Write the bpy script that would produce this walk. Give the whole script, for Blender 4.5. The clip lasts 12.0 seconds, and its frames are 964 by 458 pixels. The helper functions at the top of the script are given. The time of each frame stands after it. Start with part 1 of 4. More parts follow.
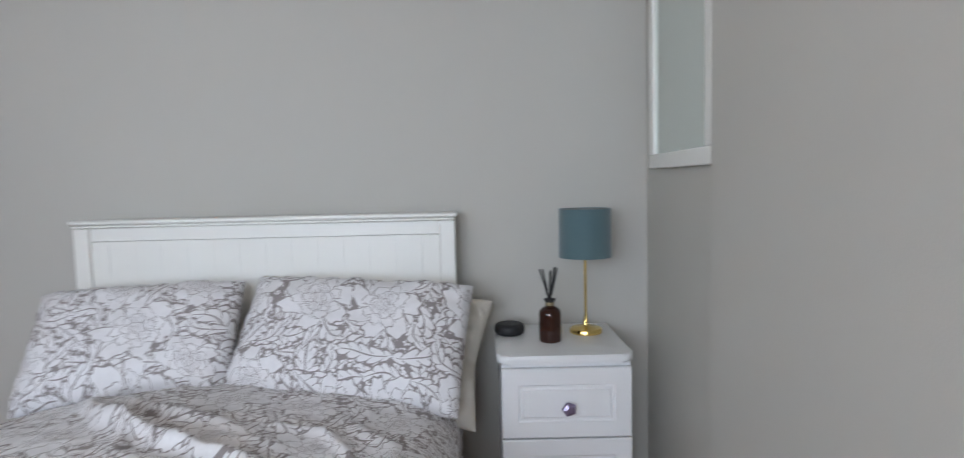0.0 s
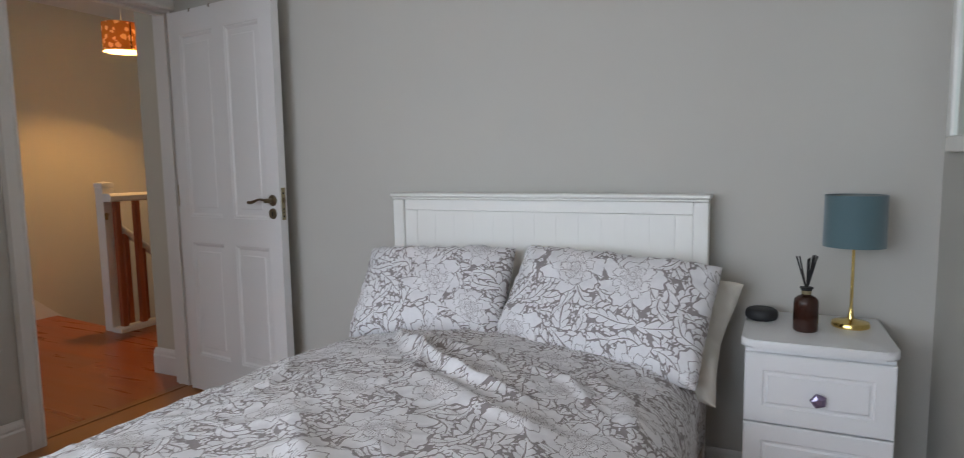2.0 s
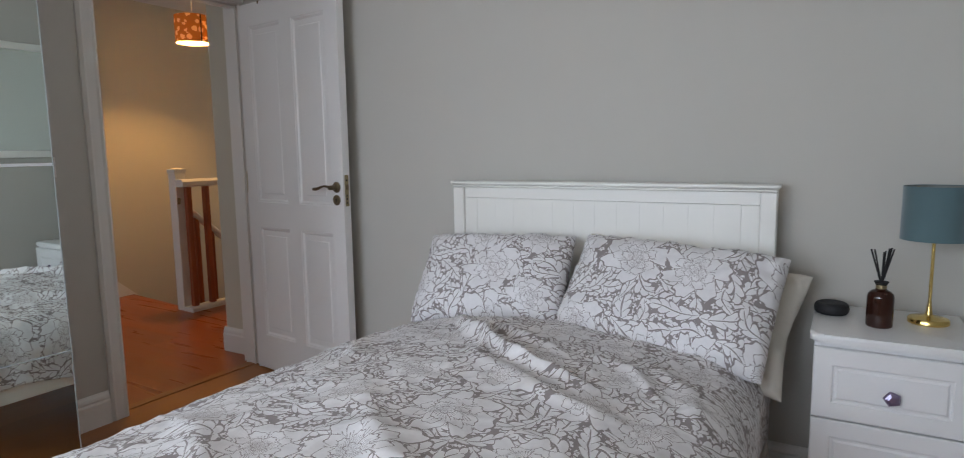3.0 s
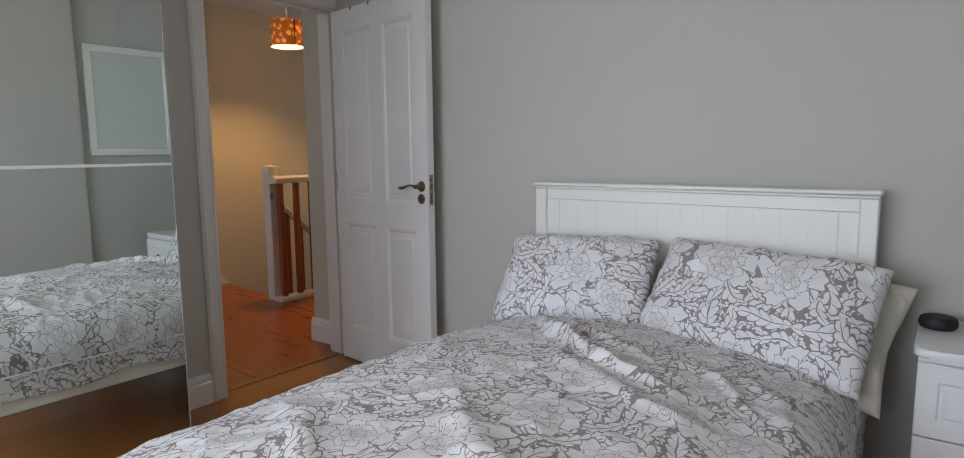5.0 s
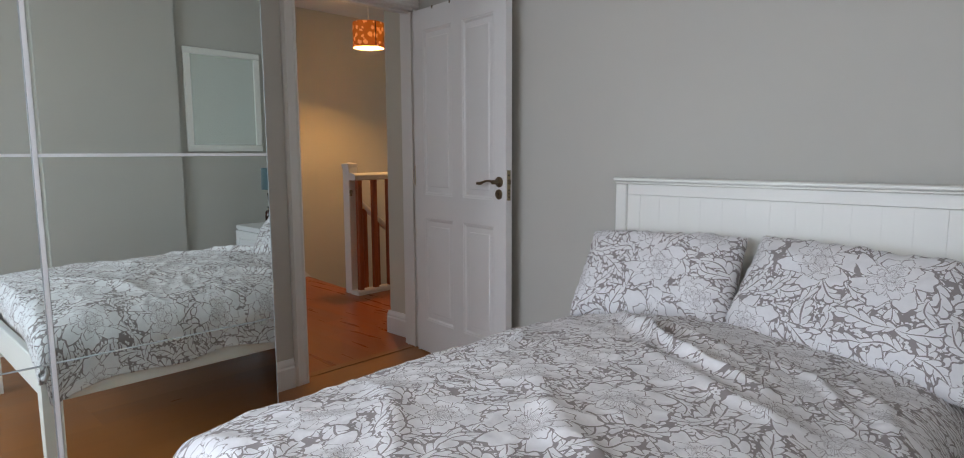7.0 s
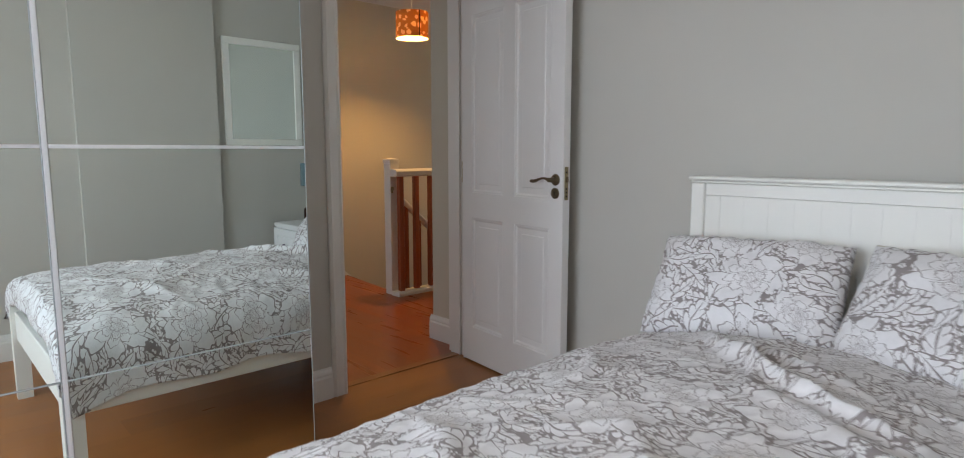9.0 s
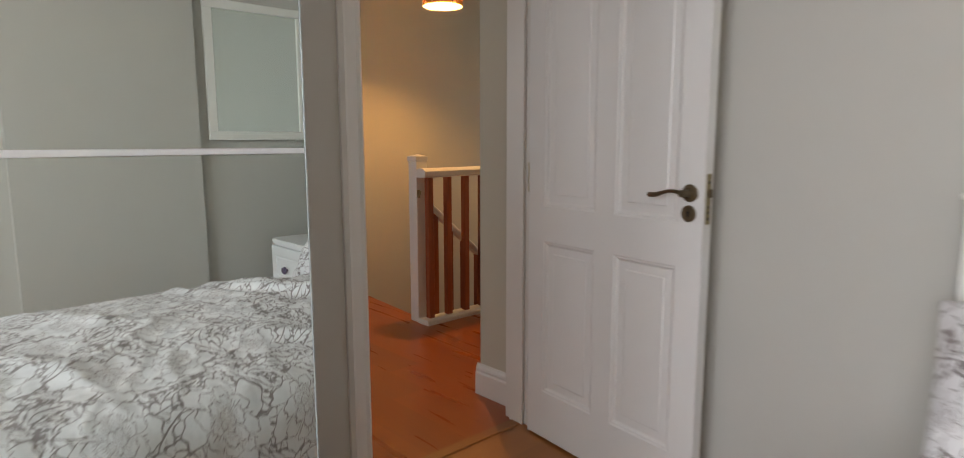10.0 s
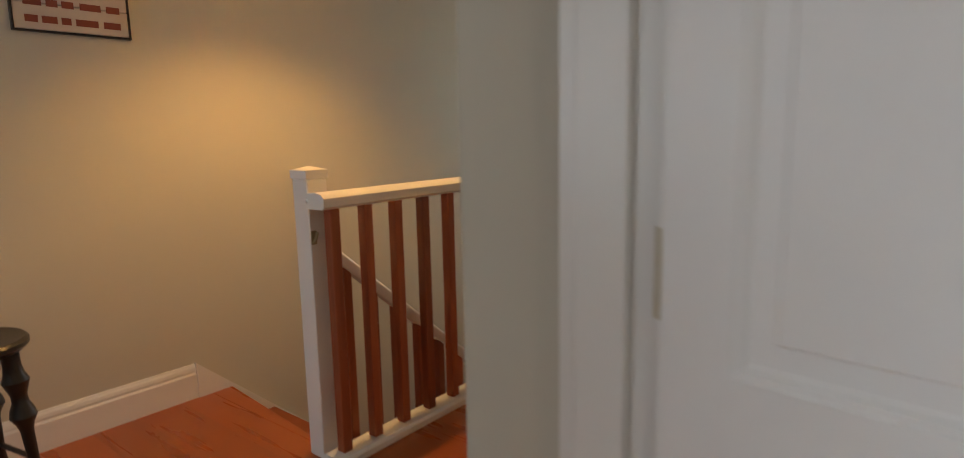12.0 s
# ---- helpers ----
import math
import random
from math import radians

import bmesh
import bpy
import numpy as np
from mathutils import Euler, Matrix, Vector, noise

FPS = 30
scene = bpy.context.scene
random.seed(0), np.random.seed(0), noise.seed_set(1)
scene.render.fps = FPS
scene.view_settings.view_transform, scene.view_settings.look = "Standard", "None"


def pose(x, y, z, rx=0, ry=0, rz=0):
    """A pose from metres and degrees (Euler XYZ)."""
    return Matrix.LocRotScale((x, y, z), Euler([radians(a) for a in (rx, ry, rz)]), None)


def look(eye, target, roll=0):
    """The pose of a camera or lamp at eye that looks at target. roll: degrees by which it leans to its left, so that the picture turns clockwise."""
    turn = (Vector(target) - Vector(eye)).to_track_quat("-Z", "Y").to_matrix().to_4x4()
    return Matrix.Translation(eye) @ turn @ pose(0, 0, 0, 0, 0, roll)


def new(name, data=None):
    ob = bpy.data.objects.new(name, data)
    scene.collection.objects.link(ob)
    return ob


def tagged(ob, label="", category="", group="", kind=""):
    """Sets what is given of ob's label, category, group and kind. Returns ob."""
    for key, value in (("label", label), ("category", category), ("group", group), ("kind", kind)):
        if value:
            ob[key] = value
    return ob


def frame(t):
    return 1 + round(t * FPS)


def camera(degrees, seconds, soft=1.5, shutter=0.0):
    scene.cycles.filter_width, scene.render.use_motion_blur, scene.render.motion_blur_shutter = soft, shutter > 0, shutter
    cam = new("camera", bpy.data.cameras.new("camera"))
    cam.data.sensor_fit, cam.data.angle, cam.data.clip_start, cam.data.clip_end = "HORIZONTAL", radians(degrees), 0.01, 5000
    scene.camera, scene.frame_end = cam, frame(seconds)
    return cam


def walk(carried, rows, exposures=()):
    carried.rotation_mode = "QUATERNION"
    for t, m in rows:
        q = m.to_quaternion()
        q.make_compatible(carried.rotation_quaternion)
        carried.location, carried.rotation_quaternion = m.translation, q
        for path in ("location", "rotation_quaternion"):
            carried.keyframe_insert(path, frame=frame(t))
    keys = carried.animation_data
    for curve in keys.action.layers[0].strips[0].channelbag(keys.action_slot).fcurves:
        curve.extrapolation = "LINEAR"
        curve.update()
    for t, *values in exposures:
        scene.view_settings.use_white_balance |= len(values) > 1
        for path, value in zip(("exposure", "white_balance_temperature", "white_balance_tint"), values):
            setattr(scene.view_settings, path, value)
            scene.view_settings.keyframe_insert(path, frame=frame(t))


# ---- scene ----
cam = camera(75.68, 12.0, soft=0.95, shutter=0.5)
PATH = [
    (0.0, pose(0.420, -0.020, 1.179, 85.74, 1.36, 0.03)),
    (0.5, pose(0.509, -0.085, 1.187, 85.67, 1.18, 10.73)),
    (1.0, pose(0.534, -0.141, 1.199, 84.90, 1.17, 18.31)),
    (1.5, pose(0.548, -0.165, 1.187, 84.74, 0.99, 21.97)),
    (2.0, pose(0.529, -0.192, 1.198, 84.06, 0.93, 25.30)),
    (2.5, pose(0.520, -0.209, 1.199, 83.61, 0.84, 27.86)),
    (3.0, pose(0.508, -0.224, 1.205, 82.92, 0.84, 30.07)),
    (5.0, pose(0.495, -0.273, 1.222, 82.77, 0.53, 36.90)),
    (5.5, pose(0.495, -0.278, 1.214, 82.93, 0.33, 38.38)),
    (6.0, pose(0.486, -0.312, 1.208, 82.97, 0.27, 40.05)),
    (6.5, pose(0.471, -0.306, 1.193, 82.98, 0.28, 41.74)),
    (7.0, pose(0.468, -0.308, 1.187, 83.08, 0.22, 43.26)),
    (9.0, pose(0.231, -0.172, 1.178, 82.79, -0.03, 46.70)),
    (9.5, pose(-0.190, 0.025, 1.206, 82.35, -0.03, 47.42)),
    (10.0, pose(-0.657, 0.302, 1.200, 81.98, 0.12, 47.39)),
    (10.5, pose(-1.113, 0.566, 1.162, 82.74, -0.20, 45.09)),
    (11.0, pose(-1.368, 0.842, 1.174, 82.88, -0.12, 39.08)),
    (11.5, pose(-1.670, 1.180, 1.175, 82.36, 0.26, 38.38)),
    (12.0, pose(-2.040, 1.394, 1.239, 80.85, 1.16, 38.86)),
]
EXPOSURES = [(0.0, -0.02, 5900, 12), (2.5, -0.27, 6000, 12), (6.5, -0.24, 6000, 12), (9.0, -0.1, 6100, 11), (9.5, 0.0, 6200, 12), (10.0, 0.06, 6600, 13), (10.5, 0.1, 6950, 16), (11.2, 0.14, 6650, 14), (12.0, 0.2, 6300, 9)]
walk(cam, PATH, EXPOSURES)

# ---- world, sun and large lights ----
world = bpy.data.worlds.new("sky")
scene.world = world
world.use_nodes = True
wn = world.node_tree
sky = wn.nodes.new("ShaderNodeTexSky")
sky.sky_type = "NISHITA"
sky.sun_disc = False
sky.sun_elevation = radians(38)
sky.sun_rotation = radians(150)
wn.links.new(sky.outputs["Color"], wn.nodes["Background"].inputs["Color"])
wn.nodes["Background"].inputs["Strength"].default_value = 0.12

sun_data = bpy.data.lights.new("sun", "SUN")
sun_data.energy, sun_data.angle, sun_data.color = 0.6, radians(15), (1.0, 0.96, 0.9)
sun = new("sun", sun_data)
sun.matrix_world = look((-6, -8, 9), (0, 0, 0))

# ---- plan, in metres ----
NORTH = 2.145          # headboard wall
EAST = 0.992           # alcove wall behind the bedside cabinet
BREAST = 0.952         # face of the chimney breast
SOUTH = -1.95          # window wall
DOORWALL = -2.35       # wall with the door
CEIL = 2.55
MIRROR = -1.537        # face of the wardrobe doors
FAR = -4.89            # far wall of the landing
STUB_X, STUB_Y = -2.762, 2.226
WIN_X0, WIN_X1, WIN_Z0, WIN_Z1 = -1.46, 0.36, 0.86, 2.10

win_data = bpy.data.lights.new("window_light", "AREA")
win_data.shape, win_data.size, win_data.size_y = "RECTANGLE", WIN_X1 - WIN_X0, WIN_Z1 - WIN_Z0
win_data.spread = radians(150)
win_data.energy, win_data.color = 46, (0.87, 0.94, 1.0)
win_light = new("window_light", win_data)
win_light.matrix_world = look(((WIN_X0 + WIN_X1) / 2, SOUTH - 0.05, 1.48), ((WIN_X0 + WIN_X1) / 2, 2.0, -0.35))

land_data = bpy.data.lights.new("landing_window_light", "AREA")
land_data.shape, land_data.size, land_data.size_y = "RECTANGLE", 0.9, 1.1
land_data.energy, land_data.color = 14, (0.90, 0.95, 1.0)
land_light = new("landing_window_light", land_data)
land_light.matrix_world = look((-4.1, -0.65, 1.5), (-4.1, 2.0, 1.4))

stair_data = bpy.data.lights.new("stair_window_light", "AREA")
stair_data.shape, stair_data.size, stair_data.size_y = "RECTANGLE", 0.8, 1.1
stair_data.energy, stair_data.color = 10, (0.95, 0.98, 0.96)
stair_light = new("stair_window_light", stair_data)
stair_light.matrix_world = look((-4.2, 6.25, 1.35), (-4.3, 3.5, 0.6))

bulb_data = bpy.data.lights.new("pendant_bulb", "POINT")
bulb_data.energy, bulb_data.color, bulb_data.shadow_soft_size = 58, (1.0, 0.51, 0.14), 0.034
bulb = new("pendant_bulb", bulb_data)
bulb.location = (-4.0, 3.024, 2.192)

room_data = bpy.data.lights.new("bedroom_bulb", "POINT")
room_data.energy, room_data.color, room_data.shadow_soft_size = 17, (1.0, 0.82, 0.64), 0.04
room_bulb = new("bedroom_bulb", room_data)
room_bulb.location = (-0.42, 0.30, 2.20)


# ---- materials ----
def material(name, colour=(0.5, 0.5, 0.5), rough=0.5, metal=0.0):
    m = bpy.data.materials.new(name)
    m.use_nodes = True
    b = m.node_tree.nodes["Principled BSDF"]
    b.inputs["Base Color"].default_value = (*colour, 1)
    b.inputs["Roughness"].default_value = rough
    b.inputs["Metallic"].default_value = metal
    return m


def node(m, kind, **sockets):
    n = m.node_tree.nodes.new(kind)
    for key, value in sockets.items():
        n.inputs[key].default_value = value
    return n


def wire(m, a, b):
    m.node_tree.links.new(a, b)


def bsdf(m):
    return m.node_tree.nodes["Principled BSDF"]


def math_node(m, op, a, b=None, c=None):
    n = m.node_tree.nodes.new("ShaderNodeMath")
    n.operation = op
    for i, v in enumerate((a, b, c)):
        if v is None:
            continue
        if isinstance(v, (int, float)):
            n.inputs[i].default_value = v
        else:
            wire(m, v, n.inputs[i])
    return n.outputs[0]


def mix(m, fac, a, b):
    n = m.node_tree.nodes.new("ShaderNodeMix")
    n.data_type = "RGBA"
    for sock, v in ((n.inputs[0], fac), (n.inputs[6], a), (n.inputs[7], b)):
        if isinstance(v, (int, float)):
            sock.default_value = v
        elif isinstance(v, tuple):
            sock.default_value = (*v, 1)
        else:
            wire(m, v, sock)
    return n.outputs[2]


def coords(m, scale=(1, 1, 1), which="Object"):
    tc = m.node_tree.nodes.new("ShaderNodeTexCoord")
    mp = m.node_tree.nodes.new("ShaderNodeMapping")
    mp.inputs["Scale"].default_value = scale
    wire(m, tc.outputs[which], mp.inputs["Vector"])
    return mp.outputs["Vector"]


def noise_tex(m, vector, scale, detail=3, rough=0.55, dist=0.0):
    n = node(m, "ShaderNodeTexNoise", Scale=scale, Detail=detail, Roughness=rough, Distortion=dist)
    wire(m, vector, n.inputs["Vector"])
    return n.outputs["Fac"]


def bump(m, height, strength, distance):
    n = node(m, "ShaderNodeBump", Strength=strength, Distance=distance)
    wire(m, height, n.inputs["Height"])
    wire(m, n.outputs["Normal"], bsdf(m).inputs["Normal"])
    return n


def painted(name, colour, rough, grain=220, relief=0.06, vary=0.05, brush=(1, 1, 1)):
    """Paint with faint roller or brush marks and slow patches of tone."""
    m = material(name, colour, rough)
    v = coords(m)
    slow = noise_tex(m, v, 1.7, 3)
    fine = noise_tex(m, coords(m, brush), grain, 2)
    dark = tuple(c * (1 - vary) for c in colour)
    light = tuple(min(1, c * (1 + vary)) for c in colour)
    wire(m, mix(m, slow, dark, light), bsdf(m).inputs["Base Color"])
    wire(m, math_node(m, "MULTIPLY_ADD", slow, 0.16, rough - 0.08), bsdf(m).inputs["Roughness"])
    bump(m, fine, relief, 0.002)
    return m


WALL = painted("grey_wall_paint", (0.545, 0.53, 0.487), 0.82, 260, 0.10, 0.03)
LANDING_WALL = painted("greige_wall_paint", (0.57, 0.54, 0.445), 0.75, 260, 0.10, 0.03)
CEILING = painted("white_ceiling_paint", (0.70, 0.70, 0.68), 0.9, 200, 0.1, 0.03)
GLOSS = painted("white_gloss_paint", (0.76, 0.745, 0.71), 0.32, 60, 0.10, 0.03, (14, 14, 1))
DOOR_PAINT = painted("white_door_paint", (0.79, 0.78, 0.765), 0.38, 70, 0.12, 0.03, (12, 12, 1))
BED_WHITE = painted("white_bed_paint", (0.86, 0.85, 0.805), 0.42, 80, 0.05, 0.02)
FOIL = painted("white_foil", (0.80, 0.80, 0.80), 0.35, 90, 0.03, 0.015)


def plank_wood(name, a, b, c, rough, axis):
    m = material(name, a, rough)
    stretch = (0.55, 7.0, 7.0) if axis == "x" else (7.0, 0.55, 7.0)
    info = m.node_tree.nodes.new("ShaderNodeObjectInfo")
    v = coords(m, stretch)
    shift = m.node_tree.nodes.new("ShaderNodeVectorMath")
    shift.operation = "ADD"
    comb = m.node_tree.nodes.new("ShaderNodeCombineXYZ")
    for k in range(3):
        wire(m, math_node(m, "MULTIPLY", info.outputs["Random"], 37.0 + 11 * k), comb.inputs[k])
    wire(m, v, shift.inputs[0])
    wire(m, comb.outputs[0], shift.inputs[1])
    grain = noise_tex(m, shift.outputs[0], 2.2, 4, 0.5, 0.4)
    fine = noise_tex(m, shift.outputs[0], 9, 3, 0.5, 0.1)
    tone = mix(m, grain, a, b)
    tone = mix(m, math_node(m, "MULTIPLY", fine, 0.07), tone, c)
    bright = math_node(m, "MULTIPLY_ADD", info.outputs["Random"], 0.26, 0.86)
    hsv = m.node_tree.nodes.new("ShaderNodeHueSaturation")
    wire(m, bright, hsv.inputs["Value"])
    wire(m, tone, hsv.inputs["Color"])
    wire(m, hsv.outputs["Color"], bsdf(m).inputs["Base Color"])
    wire(m, math_node(m, "MULTIPLY_ADD", grain, 0.25, rough - 0.12), bsdf(m).inputs["Roughness"])
    bump(m, fine, 0.006, 0.0003)
    return m


PLANK_BED = plank_wood("honey_laminate", (0.30, 0.108, 0.027), (0.41, 0.165, 0.043), (0.19, 0.062, 0.015), 0.32, "y")
PLANK_LAND = plank_wood("red_brown_laminate", (0.27, 0.060, 0.011), (0.37, 0.094, 0.018), (0.17, 0.035, 0.008), 0.30, "x")
SUBFLOOR = material("brown_floor_joint", (0.15, 0.052, 0.016), 0.8)


# ---- building helpers ----
def box(bm, x0, x1, y0, y1, z0, z1, bevel=0.0, segs=1):
    made = bmesh.ops.create_cube(bm, size=1)
    vs = made["verts"]
    bmesh.ops.scale(bm, vec=(x1 - x0, y1 - y0, z1 - z0), verts=vs)
    bmesh.ops.translate(bm, vec=((x0 + x1) / 2, (y0 + y1) / 2, (z0 + z1) / 2), verts=vs)
    if bevel:
        es = list({e for v in vs for e in v.link_edges})
        bmesh.ops.bevel(bm, geom=es, offset=bevel, segments=segs, affect="EDGES", profile=0.5)
    return bm


def lathe(bm, profile, segs=40, centre=(0, 0)):
    """A turned solid from (radius, height) pairs."""
    rings = []
    for r, z in profile:
        rings.append([bm.verts.new((centre[0] + r * math.cos(2 * math.pi * k / segs), centre[1] + r * math.sin(2 * math.pi * k / segs), z)) for k in range(segs)])
    for a, b in zip(rings, rings[1:]):
        for k in range(segs):
            bm.faces.new((a[k], a[(k + 1) % segs], b[(k + 1) % segs], b[k]))
    bm.faces.new(rings[0][::-1])
    bm.faces.new(rings[-1])
    return bm


def tube(bm, points, radius, segs=10, squash=1.0):
    """A round bar through points; radius is one number or one a point."""
    pts = [Vector(p) for p in points]
    radii = radius if isinstance(radius, (list, tuple)) else [radius] * len(pts)
    rings = []
    for i, p in enumerate(pts):
        d = (pts[min(i + 1, len(pts) - 1)] - pts[max(i - 1, 0)]).normalized()
        side = d.cross(Vector((0, 0, 1)))
        side = side.normalized() if side.length > 1e-4 else Vector((1, 0, 0))
        up = side.cross(d)
        rings.append([bm.verts.new(p + radii[i] * (math.cos(2 * math.pi * k / segs) * side + squash * math.sin(2 * math.pi * k / segs) * up)) for k in range(segs)])
    for a, b in zip(rings, rings[1:]):
        for k in range(segs):
            bm.faces.new((a[k], a[(k + 1) % segs], b[(k + 1) % segs], b[k]))
    bm.faces.new(rings[0][::-1])
    bm.faces.new(rings[-1])
    return bm


def prism(bm, outline, axis, a, b):
    """Sweeps a closed outline (pairs) along an axis from a to b."""
    def put(u, v, w):
        return {"x": (w, u, v), "y": (u, w, v), "z": (u, v, w)}[axis]
    lo = [bm.verts.new(put(u, v, a)) for u, v in outline]
    hi = [bm.verts.new(put(u, v, b)) for u, v in outline]
    n = len(outline)
    for k in range(n):
        bm.faces.new((lo[k], lo[(k + 1) % n], hi[(k + 1) % n], hi[k]))
    bm.faces.new(lo[::-1])
    bm.faces.new(hi)
    return bm


def mesh_from(bm, name, mat, smooth=False):
    bmesh.ops.recalc_face_normals(bm, faces=bm.faces)
    me = bpy.data.meshes.new(name)
    bm.to_mesh(me)
    bm.free()
    me.materials.append(mat)
    if smooth:
        me.shade_smooth()
        me.set_sharp_from_angle(angle=radians(38))
    return me


def part(name, bm, mat, parent=None, label="", smooth=True):
    ob = new(name, mesh_from(bm, name, mat, smooth))
    if parent is not None:
        ob.parent = parent
    return tagged(ob, label)


def thing(name, at, label, category, group=""):
    ob = new(name)
    ob.empty_display_size = 0.1
    ob.matrix_basis = at
    return tagged(ob, label, category, group)


def structure(name, bm, mat, label, category, smooth=False):
    return tagged(part(name, bm, mat, None, "", smooth), label, category, kind="structure")


def boxes(*dims):
    bm = bmesh.new()
    for d in dims:
        box(bm, *d)
    return bm


# ---- large structure ----
structure("wall_north", boxes((DOORWALL + 0.005, EAST + 0.3, NORTH, NORTH + 0.1, 0, CEIL)), WALL, "light grey painted plaster wall behind the headboard", "wall")
structure("wall_east", boxes((EAST, EAST + 0.12, SOUTH, NORTH, 0, CEIL)), WALL, "light grey painted plaster alcove wall", "wall")
structure("chimney_breast", boxes((BREAST, EAST - 0.002, 0.614, 1.425, 0, CEIL)), WALL, "light grey painted shallow chimney breast", "wall")
structure("wall_south", boxes((DOORWALL, WIN_X0, SOUTH - 0.28, SOUTH, 0, CEIL), (WIN_X1, EAST + 0.12, SOUTH - 0.28, SOUTH, 0, CEIL),
          (WIN_X0, WIN_X1, SOUTH - 0.28, SOUTH, 0, WIN_Z0), (WIN_X0, WIN_X1, SOUTH - 0.28, SOUTH, WIN_Z1, CEIL)), WALL, "light grey painted plaster window wall", "wall")
DY0, DY1, DH = 1.345, 2.13, 2.012
structure("wall_door", boxes((DOORWALL - 0.12, DOORWALL, SOUTH, DY0 - 0.02, 0, CEIL), (DOORWALL - 0.12, DOORWALL, DY0 - 0.02, NORTH, DH + 0.02, CEIL)), WALL, "light grey painted plaster wall with the doorway", "wall")
structure("ceiling", boxes((DOORWALL - 0.12, EAST + 0.12, SOUTH - 0.28, NORTH + 0.1, CEIL, CEIL + 0.1)), CEILING, "white painted plaster bedroom ceiling", "ceiling")
# landing
structure("wall_landing_far", boxes((FAR - 0.12, FAR, -0.6, 6.2, -2.6, CEIL)), LANDING_WALL, "greige painted landing wall in warm lamplight", "wall")
structure("wall_landing_stub", boxes((STUB_X, -2.503, STUB_Y, 6.2, -2.6, CEIL)), LANDING_WALL, "greige painted wall corner beside the door frame", "wall")
LWX0, LWX1, LWZ0, LWZ1 = -4.55, -3.65, 0.95, 2.05
structure("wall_landing_south", boxes((FAR, LWX0, -0.8, -0.6, 0, CEIL), (LWX1, DOORWALL - 0.12, -0.8, -0.6, 0, CEIL), (LWX0, LWX1, -0.8, -0.6, 0, LWZ0), (LWX0, LWX1, -0.8, -0.6, LWZ1, CEIL)), LANDING_WALL, "greige painted end wall of the landing with a window", "wall")
SWX0, SWX1, SWZ0, SWZ1 = -4.6, -3.8, 0.8, 1.9
structure("wall_landing_north", boxes((FAR, SWX0, 6.2, 6.36, -2.6, CEIL), (SWX1, STUB_X, 6.2, 6.36, -2.6, CEIL), (SWX0, SWX1, 6.2, 6.36, -2.6, SWZ0), (SWX0, SWX1, 6.2, 6.36, SWZ1, CEIL)), LANDING_WALL, "greige painted end wall above the stairs with a window", "wall")
structure("wall_landing_back", boxes((DOORWALL - 0.135, DOORWALL - 0.122, -0.6, DY0 - 0.02, 0, CEIL)), LANDING_WALL, "greige painted landing side of the door wall", "wall")
structure("ceiling_landing", boxes((FAR, DOORWALL - 0.122, -0.6, 6.2, CEIL, CEIL + 0.1)), CEILING, "white painted landing ceiling", "ceiling")


